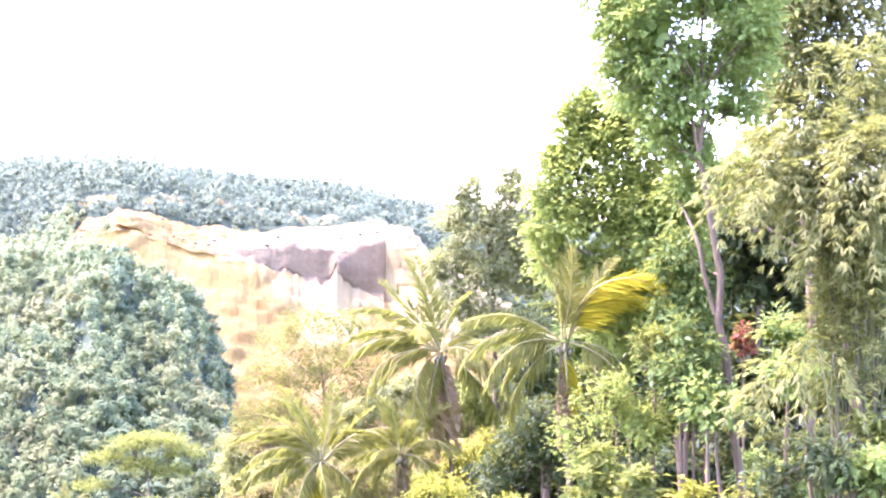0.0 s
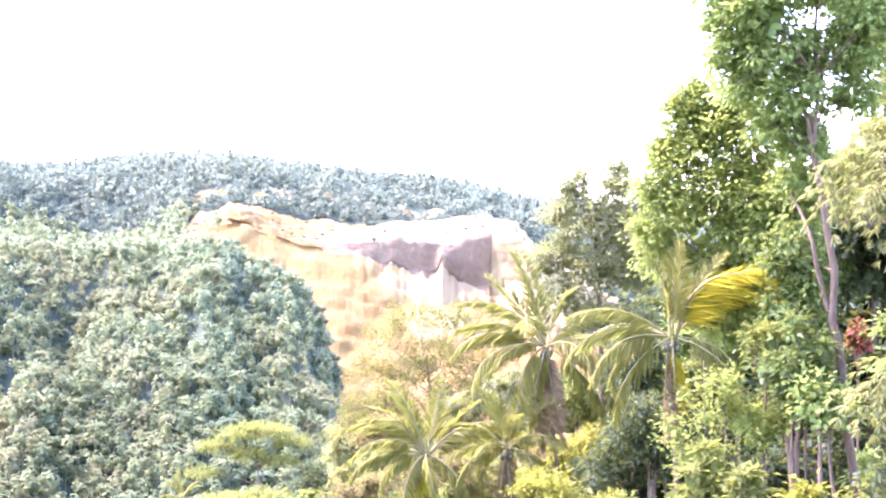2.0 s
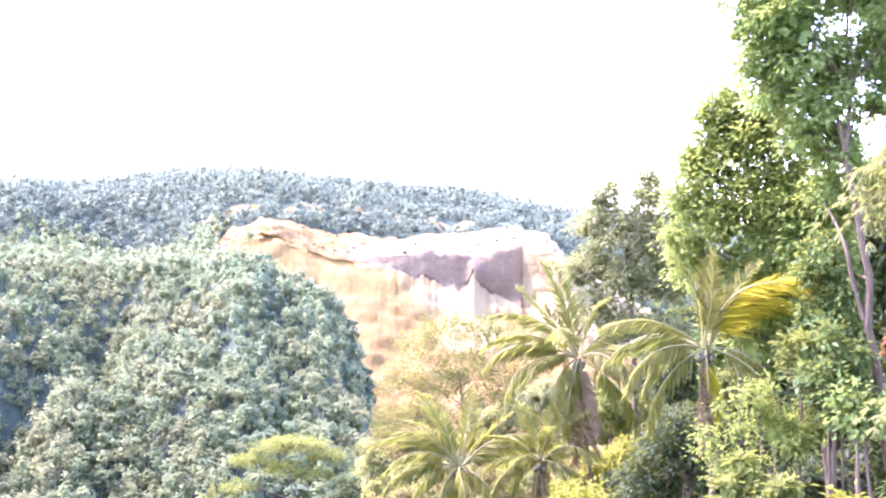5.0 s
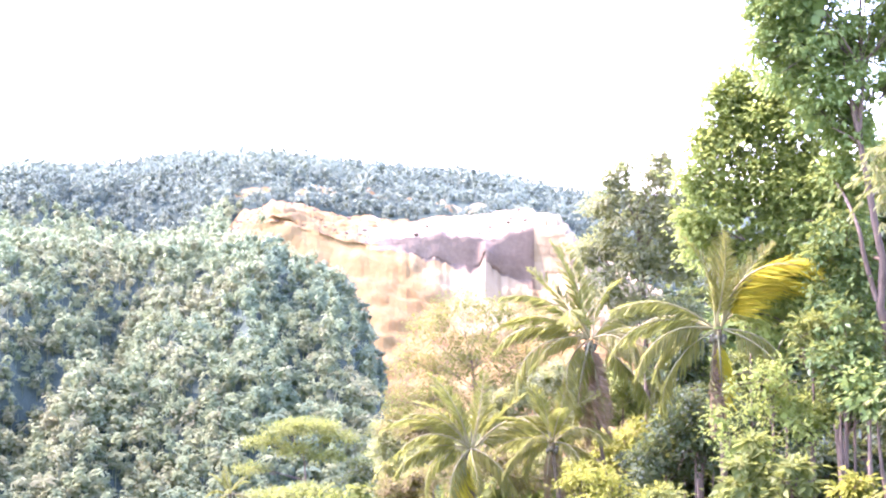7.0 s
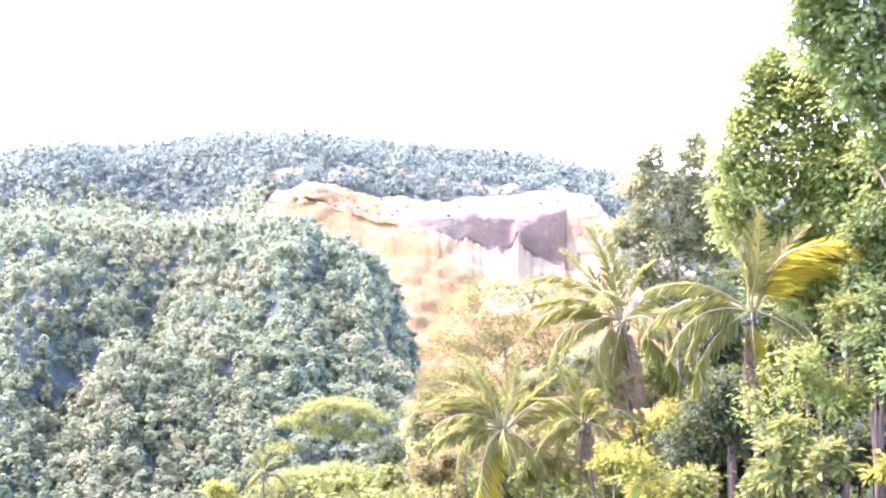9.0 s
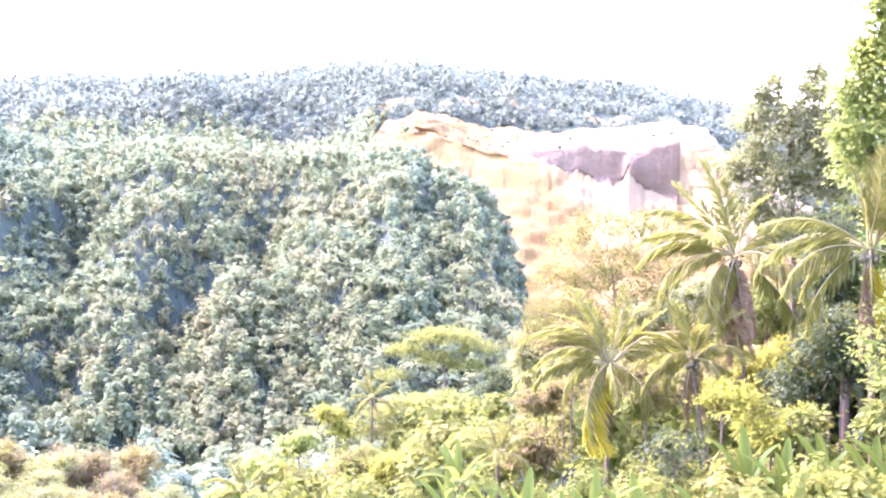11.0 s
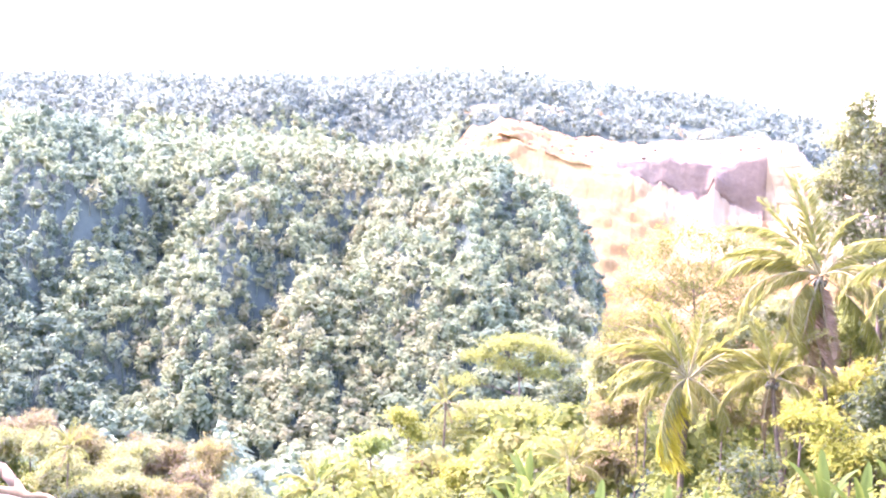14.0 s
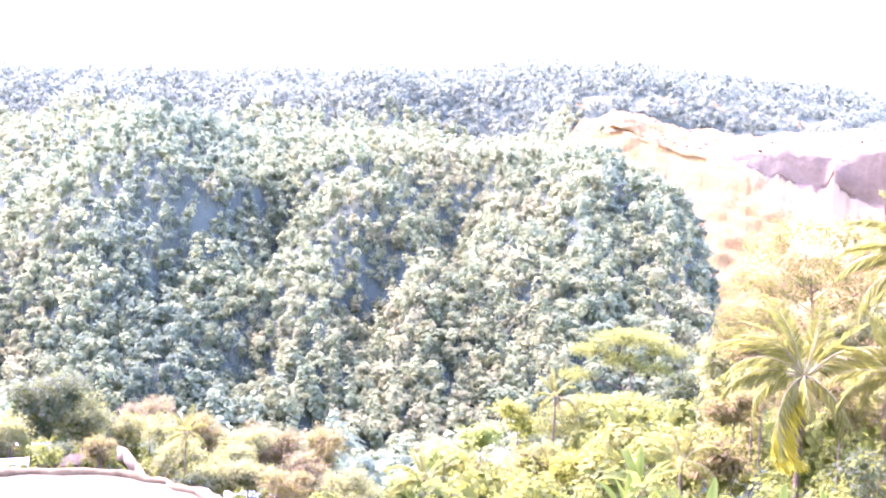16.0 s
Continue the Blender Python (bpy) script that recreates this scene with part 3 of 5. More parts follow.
def build_far_woods():
    r = np.random.default_rng(11)
    shapes = [broad_shape(r, 72, 0.85, 7.5, 3.1, 0.2, 0.6, 0.15) for _ in range(9)] + [broad_shape(r, 54, 0.8, 5, 2.6, 0.15, 0.6, 0.15) for _ in range(5)] + [broad_shape(r, 76, 0.85, 11.5, 2.6, 0.2, 0.6, 0.15) for _ in range(5)] + [palm_shape(r) for _ in range(3)]
    wts = [1.0] * 9 + [0.8] * 5 + [0.8] * 5 + [0.22] * 3
    spots = np.concatenate([polar_spots(8.5, 48, 360, 480, 4.0, r), polar_spots(8.5, 48, 480, 712, 5.0, r), polar_spots(-4, 9.0, 345, 500, 6.5, r), polar_spots(17, 48, 215, 360, 5.8, r)])
    a, d = np.degrees(np.arctan2(-spots[:, 0], spots[:, 1])), np.hypot(*spots.T)
    spots = spots[((a > 9.8) | (d < 500)) & (d < np.interp(a, CREST_AZ, CREST_R) + 22)]
    a, d = np.degrees(np.arctan2(-spots[:, 0], spots[:, 1])), np.hypot(*spots.T)
    # first term paints the sunlit crest as yellower trees; second is a brown stand
    bright = 0.4 * np.exp(-(((a - 36.8) / 1.3) ** 2) - ((d - 592) / 16) ** 2) + 0.5 * np.exp(-(((a - 34.4) / 0.5) ** 2) - ((d - 505) / 12) ** 2) + 0.25 * np.exp(-((a - 20 - (d - 560) * 0.09) ** 2) / 3)
    tint = np.clip(r.beta(1.8, 2.4, len(spots)) * 0.8 + 0.75 * wave(spots[:, 0] + 0.6 * spots[:, 1], spots[:, 1] * 0.7, 60.0, 3) + (r.uniform(size=len(spots)) > 0.95) * 0.4 + bright, 0, 1)
    v, f, t = scatter(shapes, wts, spots, 1.0 + 1.0 * r.beta(1.4, 3.4, len(spots)) + 0.3 * np.maximum(wave(spots[:, 0], spots[:, 1], 30.0, 9), -0.5) + np.clip((450 - d) / 300, 0, 0.35), tint, r)
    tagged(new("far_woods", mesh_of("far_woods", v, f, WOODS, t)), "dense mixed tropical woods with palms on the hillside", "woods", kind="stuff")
    shapes = [broad_shape(r, 28, 1.6, 8.5, 4.7, 0.05, 0.7, 0.08) for _ in range(6)] + [broad_shape(r, 28, 1.5, 10.5, 3.7, 0.05, 0.7, 0.08) for _ in range(5)]
    spots = np.concatenate([polar_spots(-6, 48, 802, 985, 7.0, r), polar_spots(-6, 48, 988, 1003, 3.6, r), polar_spots(16.2, 48, 622, 810, 7.0, r)])
    a, d = np.degrees(np.arctan2(-spots[:, 0], spots[:, 1])), np.hypot(*spots.T)
    keep = d > np.interp(a, CREST_AZ, CREST_R) + np.where(a > 19, 22, 70)
    for az, dist, w in CLEARINGS:
        p = bearing(az, 0, dist)
        keep &= (((spots[:, 0] - p.x) / (1.5 * w)) ** 2 + ((spots[:, 1] - p.y + 0.4 * w) / (1.5 * w)) ** 2) > 0.8
    spots = spots[keep]
    tint = np.clip(r.beta(2, 2, len(spots)) + 0.35 * wave(spots[:, 0], spots[:, 1], 70.0, 1), 0, 1)
    size = (0.7 + 0.8 * r.beta(2, 2.5, len(spots))) * np.where(np.hypot(*spots.T) > 975, 0.6, 1.0)
    # beyond about 790 m the paler leaf colour stands in for haze
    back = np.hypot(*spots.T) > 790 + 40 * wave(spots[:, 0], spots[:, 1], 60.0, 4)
    for name, which, mat, label in (("middle_woods", ~back, WOODS, "mixed woods in the fold below the far ridge"), ("ridge_woods", back, RIDGE_WOODS, "tall trees along the far ridge, haze put into their leaves")):
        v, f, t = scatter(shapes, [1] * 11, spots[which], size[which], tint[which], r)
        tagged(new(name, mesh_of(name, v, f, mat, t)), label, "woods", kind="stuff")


build_far_woods()


def build_rubble():
    """Blocks and heaps of dug rock along the bench, and spoil heaps behind it."""
    r = np.random.default_rng(3)
    out = []
    for _ in range(170):
        a = r.uniform(0.8, 18)
        s = r.uniform(0, 1) ** 2
        d = 741 + 58 * s
        top, edge = np.interp(a, Q_AZ, Q_TOP), np.interp(a, Q_AZ, Q_EDGE)
        c = bearing(a, edge + (top - edge) * s ** 0.8, d)
        k = 0.5 + 1.6 * r.uniform() ** 3
        out.append((ICO * r.uniform(0.5, 1.2, (12, 1)) * [k * 1.3, k, k * 0.8] + list(c), ICO_F))
    tagged(new("rubble", mesh_of("rubble", *joined(out), PALE_ROCK_SHADED)), "loose pale rubble along the quarry bench", "rubble", kind="stuff")
    for az, d, w in CLEARINGS:
        p = bearing(az, 0, d)
        n, v = 24, []
        t = np.arange(n) * 2 * math.pi / n
        for k in np.linspace(1, 0.04, 9):
            x, y = p.x + w * k * np.cos(t) * 1.5, p.y + w * k * np.sin(t)
            v.append(np.stack([x, y, ground_z(x, y) - 1.5 + (1 - k * k) * 3.4 + wave(x, y, 5.0, az) * 0.8], -1))
        f = [(k * n + j, k * n + (j + 1) % n, (k + 1) * n + (j + 1) % n, (k + 1) * n + j) for k in range(8) for j in range(n)]
        tagged(new("earth_mound", mesh_of("earth_mound", np.concatenate(v), f, EARTH)), "reddish bare mound of earth above the quarry", "earth mound", "earth mounds above the quarry")


build_rubble()


def build_scrub():
    r = np.random.default_rng(23)

    def spread(name, spots, shapes, label):
        a, d = np.degrees(np.arctan2(-spots[:, 0], spots[:, 1])), np.hypot(*spots.T)
        spots = spots[~((a > 33) & (d > 72) & (d < 137) | (a > 36.3) & (d >= 137) & (d < 160) & (r.uniform(size=len(a)) < 0.6))]
        tint = np.clip(r.beta(2, 2, len(spots)) * 0.8 + 0.45 * wave(spots[:, 0], spots[:, 1], 16.0, 1), 0, 1)
        v, f, t = scatter(shapes, [1] * len(shapes), spots, r.uniform(0.6, 1.2, len(spots)), tint, r)
        tagged(new(name, mesh_of(name, v, f, SCRUB, t)), label, "scrub", kind="stuff")

    close = [broad_shape(r, 380, 0.19, 2.6, 1.5, 0.3, 0.5, 0.35) for _ in range(5)] + [broad_shape(r, 300, 0.22, 1.8, 1.4, 0.3, 0.5, 0.35) for _ in range(3)]
    spread("near_scrub", polar_spots(-25, 48, 30, 62, 2.7, r), close, "sunlit leafy scrub on the near slope")
    wide = [broad_shape(r, 120, 0.42, 3.6, 2.0, 0.3) for _ in range(6)] + [broad_shape(r, 130, 0.42, 5.5, 2.3, 0.3) for _ in range(4)]
    spread("slope_scrub", np.concatenate([polar_spots(-4, 48, 62, 100, 3.3, r), polar_spots(-1, 48, 100, 195, 4.2, r)]), wide, "sunlit yellow-green bushes over the lower slope")


build_scrub()

# ---- trees near by ----


def tree(name, label, spots, girth, lobes, leaf, density, leaf_mat, bark=None, tuft=0.55, group="", limbs=True, category="tree", narrow=0.55, droop=0.25, dense=1.0, stems=()):
    """spots: bearings (az, el, r) up the trunk from above its foot; lobes: (az, el, r, half width, half height) of the crown."""
    pts = [bearing(*s) for s in spots]
    foot = Vector((pts[0].x, pts[0].y, float(ground_z(pts[0].x, pts[0].y))))
    t = thing(name, foot, label, category, group)
    line = np.array([[0, 0, -0.4]] + [list(p - foot) for p in pts if (p - foot).z > 0.3])
    if len(line) < 2:
        line = np.array([[0, 0, -0.4], [0.1, 0, 1.0]])
    path = bend(line, 18)
    radii = girth * np.interp(np.linspace(0, 1, 18), [0, 0.06, 0.5, 1], [1.35, 1.0, 0.75, 0.28])
    part("trunk", mesh_of("trunk", *tube(path, radii, 9), bark or BARK, smooth=True), t)
    for line2, g2 in stems:
        p2 = bend([list(bearing(*q) - foot) for q in line2], 14)
        part("stem", mesh_of("stem", *tube(p2, np.linspace(g2, g2 * 0.35, 14), 8), bark or BARK, smooth=True), t)
    balls = [(*(bearing(a, e, r) - foot), w, w, h) for a, e, r, w, h in lobes]
    if limbs:
        for b in balls:
            c = np.array(b[:3])
            reach = np.linalg.norm(path - c, axis=1) + np.maximum(path[:, 2] - c[2] + 1.0, 0) * 2
            k = int(np.argmin(reach))
            k = max(3, min(k, 15))
            s, d = path[k], c - path[k]
            if np.linalg.norm(d) < 0.6:
                continue
            mid = s + d * 0.5 + rng.normal(size=3) * 0.12 * np.linalg.norm(d) + [0, 0, 0.1 * np.linalg.norm(d)]
            w = radii[k] * 0.55
            out = [tube(bend([s, mid, c], 9), np.linspace(w, w * 0.25, 9), 5)]
            for _ in range(4):
                e = c + rng.normal(size=3) * np.array(b[3:]) * 0.55
                out.append(tube(bend([s + d * 0.55, (s + d * 0.6 + e) / 2 + [0, 0, 0.2], e], 5), np.linspace(w * 0.5, 0.012, 5), 3))
            part("limb", mesh_of("limb", *joined(out), bark or BARK, smooth=True), t)
    part("crown", mesh_of("crown", *crown_leaves(balls, leaf, density, tuft, droop, narrow, dense=dense), leaf_mat), t)
    return t


def frond_mesh(name, length, droop, mat, seed, sweep=0.0, thin=1.0, hang=(0.7, 2.0)):
    """A palm frond along +y from the origin: midrib and leaflets that hang by so much, some of them torn away."""
    r = np.random.default_rng(seed)
    n = 44
    s = np.linspace(0, 1, n)
    turn = droop * s**1.5
    y, z = np.cumsum(np.cos(turn)) * length / n, -np.cumsum(np.sin(turn)) * length / n
    p = np.stack([sweep * length * s**2, y, z], -1)
    rib = tube(p[::3], np.linspace(0.055, 0.008, len(p[::3])), 4)
    d = unit(np.gradient(p, axis=0))
    cs, al, fa, le = [], [], [], []
    for side in (-1, 1):
        lean = r.uniform(-0.15, 0.3)
        gap = r.uniform(0.3, 0.9)
        for k in range(6, n):
            for h in (0.0, 0.5):
                if r.uniform() < 0.07 or abs(s[k] - gap) < 0.02:
                    continue
                q = p[k] + d[k] * h * length / n
                l = length * 0.25 * math.sin(math.pi * min(1, 0.18 + 0.78 * s[k])) ** 0.6 * r.uniform(0.7, 1.12) * thin
                across = np.cross(d[k], [0, 0, 1.0])
                a = unit(side * unit(across) * r.uniform(0.6, 0.9) + d[k] * (0.55 + lean) + [0, 0, -r.uniform(*hang)])
                cs.append(q + a * l * 0.5)
                al.append(a)
                fa.append(np.cross(a, d[k]) * side + r.normal(size=3) * 0.3)
                le.append(l)
    lv = leaves(np.array(cs), np.array(al), np.array(fa), np.array(le), 0.07, 0.1)
    q = rib[1]
    rib = (rib[0], np.concatenate([q[:, [0, 1, 2]], q[:, [0, 2, 3]]]))
    me = mesh_of(name, *joined([rib, lv]), mat)
    me.materials.append(RIB)
    me.polygons.foreach_set("material_index", np.concatenate([np.ones(len(rib[1]), np.int32), np.zeros(len(lv[1]), np.int32)]))
    return me


FRONDS = {
    "spear": [frond_mesh("frond", 4.6, 0.35 + 0.25 * k, L_PALM, 40 + k, 0.05 * (k - 1), 0.85, (-0.5, 0.0)) for k in range(3)],
    "arch": [frond_mesh("frond", 5.0, 1.25 + 0.2 * k, L_PALM, 45 + k, 0.08 * (k - 1), 1.0, (0.3, 1.1)) for k in range(3)],
    "droop": [frond_mesh("frond", 5.0, 1.45 + 0.25 * k, L_PALM, 50 + k, 0.08 * (k - 1), 1.05, (0.8, 2.0)) for k in range(3)],
    "yellow": [frond_mesh("yellow_frond", 5.0, 1.9 + 0.25 * k, L_PALM_YELLOW, 60 + k, 0.08 * k, 1.35, (0.8, 2.2)) for k in range(3)],
    "dead": [frond_mesh("dead_frond", 4.8, 0.2 + 0.3 * k, L_PALM_DEAD, 70 + k, 0.0, 0.75, (0.4, 1.4)) for k in range(3)],
}


def palm(label, crown, lean, girth, size, fronds, dead=2, seed=0):
    """crown: bearing of the heart. lean: degrees of bearing by which the foot stands aside. fronds: for each kind, its turns (left of the way ahead) and lifts."""
    r = np.random.default_rng(seed)
    top = bearing(*crown)
    foot = on_ground(crown[0] + lean, crown[2])
    t = thing("coconut_palm", foot, label, "palm", "coconut palms on the slope")
    h = top - foot
    path = bend([(0, 0, -0.4), (h.x * 0.35, h.y * 0.35, h.z * 0.4), (h.x * 0.8, h.y * 0.8, h.z * 0.75), tuple(h)], 26)
    rad = girth * np.interp(np.linspace(0, 1, 26), [0, 0.08, 0.9, 1], [1.6, 1.0, 0.75, 1.1]) * (1 + 0.05 * (np.arange(26) % 2))
    part("trunk", mesh_of("trunk", *tube(path, rad, 10), BARK_PALM, smooth=True), t)
    hung = [(45 + k * 61 % 140 + r.uniform(-10, 10), r.uniform(-87, -72)) for k in range(dead)]
    for kind, rows in (*fronds.items(), ("dead", hung)):
        for k, (turn, lift) in enumerate(rows):
            m = Matrix.Translation(h) @ pose(0, 0, 0, 0, 0, turn + r.uniform(-12, 12)) @ pose(0, 0.1, 0.03, lift + r.uniform(-7, 7), r.uniform(-25, 25), 0) @ Matrix.Scale(size * r.uniform(0.78, 1.1) * (1.15 if kind == "yellow" else 1.0), 4)
            name, look_of = {"yellow": ("yellow_frond", "yellowing palm frond"), "dead": ("dead_frond", "dry brown hanging frond")}.get(kind, ("frond", ""))
            part(name, FRONDS[kind][k % 3], t, m, look_of)
    for k in range(6 if size > 0.65 else 0):
        a = k * 1.05 + 0.3
        v = ICO * [0.12, 0.12, 0.15] + [0.22 * math.cos(a), 0.22 * math.sin(a), -0.28 - 0.1 * (k % 2)] + np.array(h)
        part("coconut", mesh_of("coconut", v, ICO_F, CULM, smooth=True), t)
    return t


def rosette(n, seed):
    """The fronds of a young palm, evenly about its heart."""
    r = np.random.default_rng(seed)
    rows = [(k * 137.5, 80 - 92 * k / n + r.uniform(-8, 8)) for k in range(n)]
    return {"spear": rows[: n // 3], "arch": rows[n // 3 : 2 * n // 3], "droop": rows[2 * n // 3 :]}


def banana_leaf(seed, length=2.0, width=0.55, curl=1.0):
    """A broad banana leaf rising along +z and bending over to +y, with a folded midrib."""
    r = np.random.default_rng(seed)
    n = 14
    s = np.linspace(0, 1, n)
    y = length * (1 - np.cos(s * curl)) / curl
    z = length * np.sin(s * curl) / curl
    w = width * 0.5 * np.sin(math.pi * np.clip(0.04 + 0.95 * s, 0, 1)) ** 0.55 * np.interp(s, [0, 0.15, 1], [0.12, 1, 0.9]) * r.uniform(0.9, 1.1, n)
    up = np.stack([0 * s, -np.sin(s * curl), np.cos(s * curl)], -1)
    mid = np.stack([0 * s, y, z], -1)
    nrm = np.stack([0 * s, np.cos(s * curl), -np.sin(s * curl)], -1)
    lf = mid + np.stack([-w, 0 * s, 0 * s], -1) - nrm * w[:, None] * 0.45
    rt = mid + np.stack([w, 0 * s, 0 * s], -1) - nrm * w[:, None] * 0.45
    v = np.concatenate([lf, mid, rt])
    f = []
    for k in range(n - 1):
        f += [(k, n + k, n + k + 1), (k, n + k + 1, k + 1), (n + k, 2 * n + k, 2 * n + k + 1), (n + k, 2 * n + k + 1, n + k + 1)]
    return mesh_of("banana_leaf", v, f, L_BANANA, smooth=True)


BANANA_LEAVES = [banana_leaf(80 + k, 2.1, 0.42, 0.35 + 0.4 * k) for k in range(4)]


def banana(az, top_el, r, seed, n=7, size=1.0):
    g = np.random.default_rng(seed)
    foot = on_ground(az, r)
    h = max(0.6, r * math.tan(radians(top_el)) - foot.z - 1.7 * size)
    t = thing("banana_plant", foot, "banana plant with broad upright green leaves in scrub", "banana plant", "banana plants on the slope")
    part("stem", mesh_of("stem", *tube([(0, 0, -0.3), (0, 0, h * 0.5), (0.03, 0, h)], [0.13, 0.11, 0.07], 8), CULM, smooth=True), t)
    for k in range(n):
        m = pose(0, 0, h - 0.15, 0, 0, k * 137.5 + g.uniform(-20, 20)) @ pose(0, 0.04, 0, -4 - 5.5 * k + g.uniform(-6, 6), 0, 0) @ Matrix.Scale(size * g.uniform(0.8, 1.1), 4)
        part("leaf", BANANA_LEAVES[min(3, k // 2)], t, m)
    return t


def bamboo(label, az, r, culms, seed, leafy=7, sprays=3):
    """culms: (tip bearing az, el, r) of each arching stem."""
    g = np.random.default_rng(seed)
    foot = on_ground(az, r)
    t = thing("bamboo_clump", foot, label, "bamboo")
    for a, e, d in culms:
        tip = bearing(a, e, d) - foot
        base = Vector((g.uniform(-0.6, 0.6), g.uniform(-0.6, 0.6), -0.3))
        top = Vector((base.x * 0.6 + tip.x * 0.45, base.y * 0.6 + tip.y * 0.45, max(tip.z, 4) + g.uniform(0.5, 1.5)))
        path = bend([base, (base.x * 1.1 + tip.x * 0.1, base.y * 1.1 + tip.y * 0.1, top.z * 0.6), top, tip], 24)
        c = part("culm", mesh_of("culm", *tube(path, np.linspace(0.036, 0.006, 24), 6), CULM, smooth=True), t)
        cs, al, fa = [], [], []
        for k in range(leafy, 24):
            ahead = unit(path[min(k + 1, 23)] - path[k - 1])
            for _ in range(sprays):
                out = unit(g.normal(size=3) * [1, 1, 0.3] + ahead * 0.9)
                reach, fall = g.uniform(0.6, 1.6), g.uniform(0.1, 0.55)
                for u in np.linspace(0.25, 1, 5):
                    twig = path[k] + out * reach * u + [0, 0, 0.3 * math.sin(u * 3) - fall * u * u]
                    wing = unit(np.cross(out, [0, 0, 1.0]) + g.normal(size=3) * 0.3)
                    for f in (-0.9, -0.45, 0.0, 0.45, 0.9):
                        v = unit(out + wing * f * 1.3 + g.normal(size=3) * 0.2 + [0, 0, -0.45])
                        cs.append(twig + v * 0.18)
                        al.append(v)
                        fa.append(unit([0, 0, 1] + g.normal(size=3) * 0.4))
        q = g.uniform(0.26, 0.44, len(cs))
        part("foliage", mesh_of("foliage", *leaves(np.array(cs), np.array(al), np.array(fa), q, q * 0.19), L_BAMBOO), c)
    return t


# the tall forest tree and its neighbours
tree("tall_tree", "tall slender forest tree with pinkish grey trunk and glossy leaves",
     [(-14.4, -12.4, 40), (-13.82, -8.4, 40), (-13.56, -5.3, 40), (-13.12, -3.2, 40), (-13.3, -1.6, 40), (-12.91, 0.6, 40), (-12.59, 2.7, 40), (-12.28, 4.6, 40), (-12.46, 6.4, 40), (-12.33, 8.3, 40), (-12.5, 13, 40)], 0.155,
     [(-9.0, 10.7, 40, 1.2, 1.1), (-10.6, 8.8, 40, 1.3, 1.1), (-11.0, 12.0, 40, 1.5, 1.2), (-9.6, 13.2, 40, 1.6, 1.2), (-13.4, 11.3, 41, 1.5, 1.1), (-11.4, 6.6, 40, 1.1, 1.0),
      (-14.3, 8.8, 41, 1.3, 1.2), (-13.9, 6.6, 41, 1.0, 0.9), (-12.6, 14.6, 40, 2.2, 1.4), (-15.4, 12.4, 41, 1.4, 1.1), (-10.6, 5.2, 40.5, 1.0, 0.8), (-12.0, 4.6, 41, 1.0, 0.7), (-9.4, 7.2, 41, 1.2, 1.0), (-12.2, 2.6, 42, 1.3, 1.1), (-11.2, 0.6, 43, 1.3, 1.2), (-13.9, 3.2, 44, 0.9, 0.8), (-9.0, 8.8, 41, 1.0, 0.8), (-12.2, 8.2, 41, 1.2, 1.1), (-8.0, 10.4, 40, 0.8, 0.7), (-8.4, 8.8, 40, 0.8, 0.7), (-7.9, 12.0, 40, 0.9, 0.8), (-10.0, 10.2, 39.4, 1.1, 0.9), (-14.6, 10.2, 40, 1.1, 0.9)],
     0.25, 8.5, L_DEEP, tuft=0.5, dense=0.5,
     stems=[([(-12.99, -3.1, 40), (-12.46, -1.05, 40), (-12.2, 0.3, 40), (-11.3, 2.3, 41.5), (-10.2, 3.2, 43.4)], 0.09), ([(-12.28, 4.5, 40), (-11.95, 6.0, 40), (-11.6, 8.0, 40)], 0.1)])
tree("forest_tree", "leafy fresh green tree beside the tall trunk",
     [(-11.5, -11.4, 44), (-10.6, -4, 44), (-9.5, 0.5, 44), (-8.2, 3.4, 44)], 0.17,
     [(-6.6, 6.0, 44, 1.0, 0.7), (-7.6, 4.6, 44, 1.4, 1.2), (-5.8, 3.2, 44, 1.2, 1.0), (-8.6, 2.4, 44, 1.6, 1.3), (-6.8, 1.0, 44, 1.6, 1.3), (-9.6, 0.2, 44, 1.5, 1.4), (-8.1, -1.4, 44.5, 1.5, 1.2), (-10.4, 3.8, 44, 1.3, 1.1), (-5.6, -1.0, 45, 1.2, 1.1), (-9.0, 5.4, 44, 1.3, 1.1), (-10.2, 1.8, 43.5, 1.3, 1.1), (-6.0, 4.6, 44, 1.0, 0.8), (-5.9, 6.5, 44, 0.7, 0.5), (-5.3, 4.0, 44, 0.7, 0.6), (-5.1, 2.2, 44, 0.8, 0.8), (-4.9, 0.4, 44, 0.7, 0.8), (-7.0, 7.2, 44, 0.8, 0.6), (-8.2, 6.6, 44, 1.0, 0.8), (-11.3, 2.0, 43, 1.1, 1.0), (-9.4, -2.6, 43.5, 1.3, 1.2), (-8.4, -4.0, 44, 1.2, 1.2), (-10.9, -1.4, 43, 1.3, 1.3)],
     0.24, 8.5, L_FRESH, tuft=0.5, dense=0.45)
tree("climber_tree", "slim tree clad from foot to top in deep green climbers",
     [(-11.6, -12, 41), (-11.7, -6, 41), (-11.9, 0, 41)], 0.1,
     [(-11.4, -0.6, 41, 1.0, 1.1), (-12.2, -2.2, 41, 0.9, 1.1), (-11.2, -3.4, 41, 1.0, 1.2), (-12.5, -4.6, 40.6, 0.8, 1.1), (-11.5, -5.8, 40.6, 1.0, 1.2), (-12.6, -6.6, 40.4, 0.75, 1.0), (-11.9, -7.8, 40.4, 0.8, 0.9), (-10.6, -5.0, 41, 0.8, 1.0)],
     0.24, 8.0, L_CLIMBER, tuft=0.4, dense=1.2)
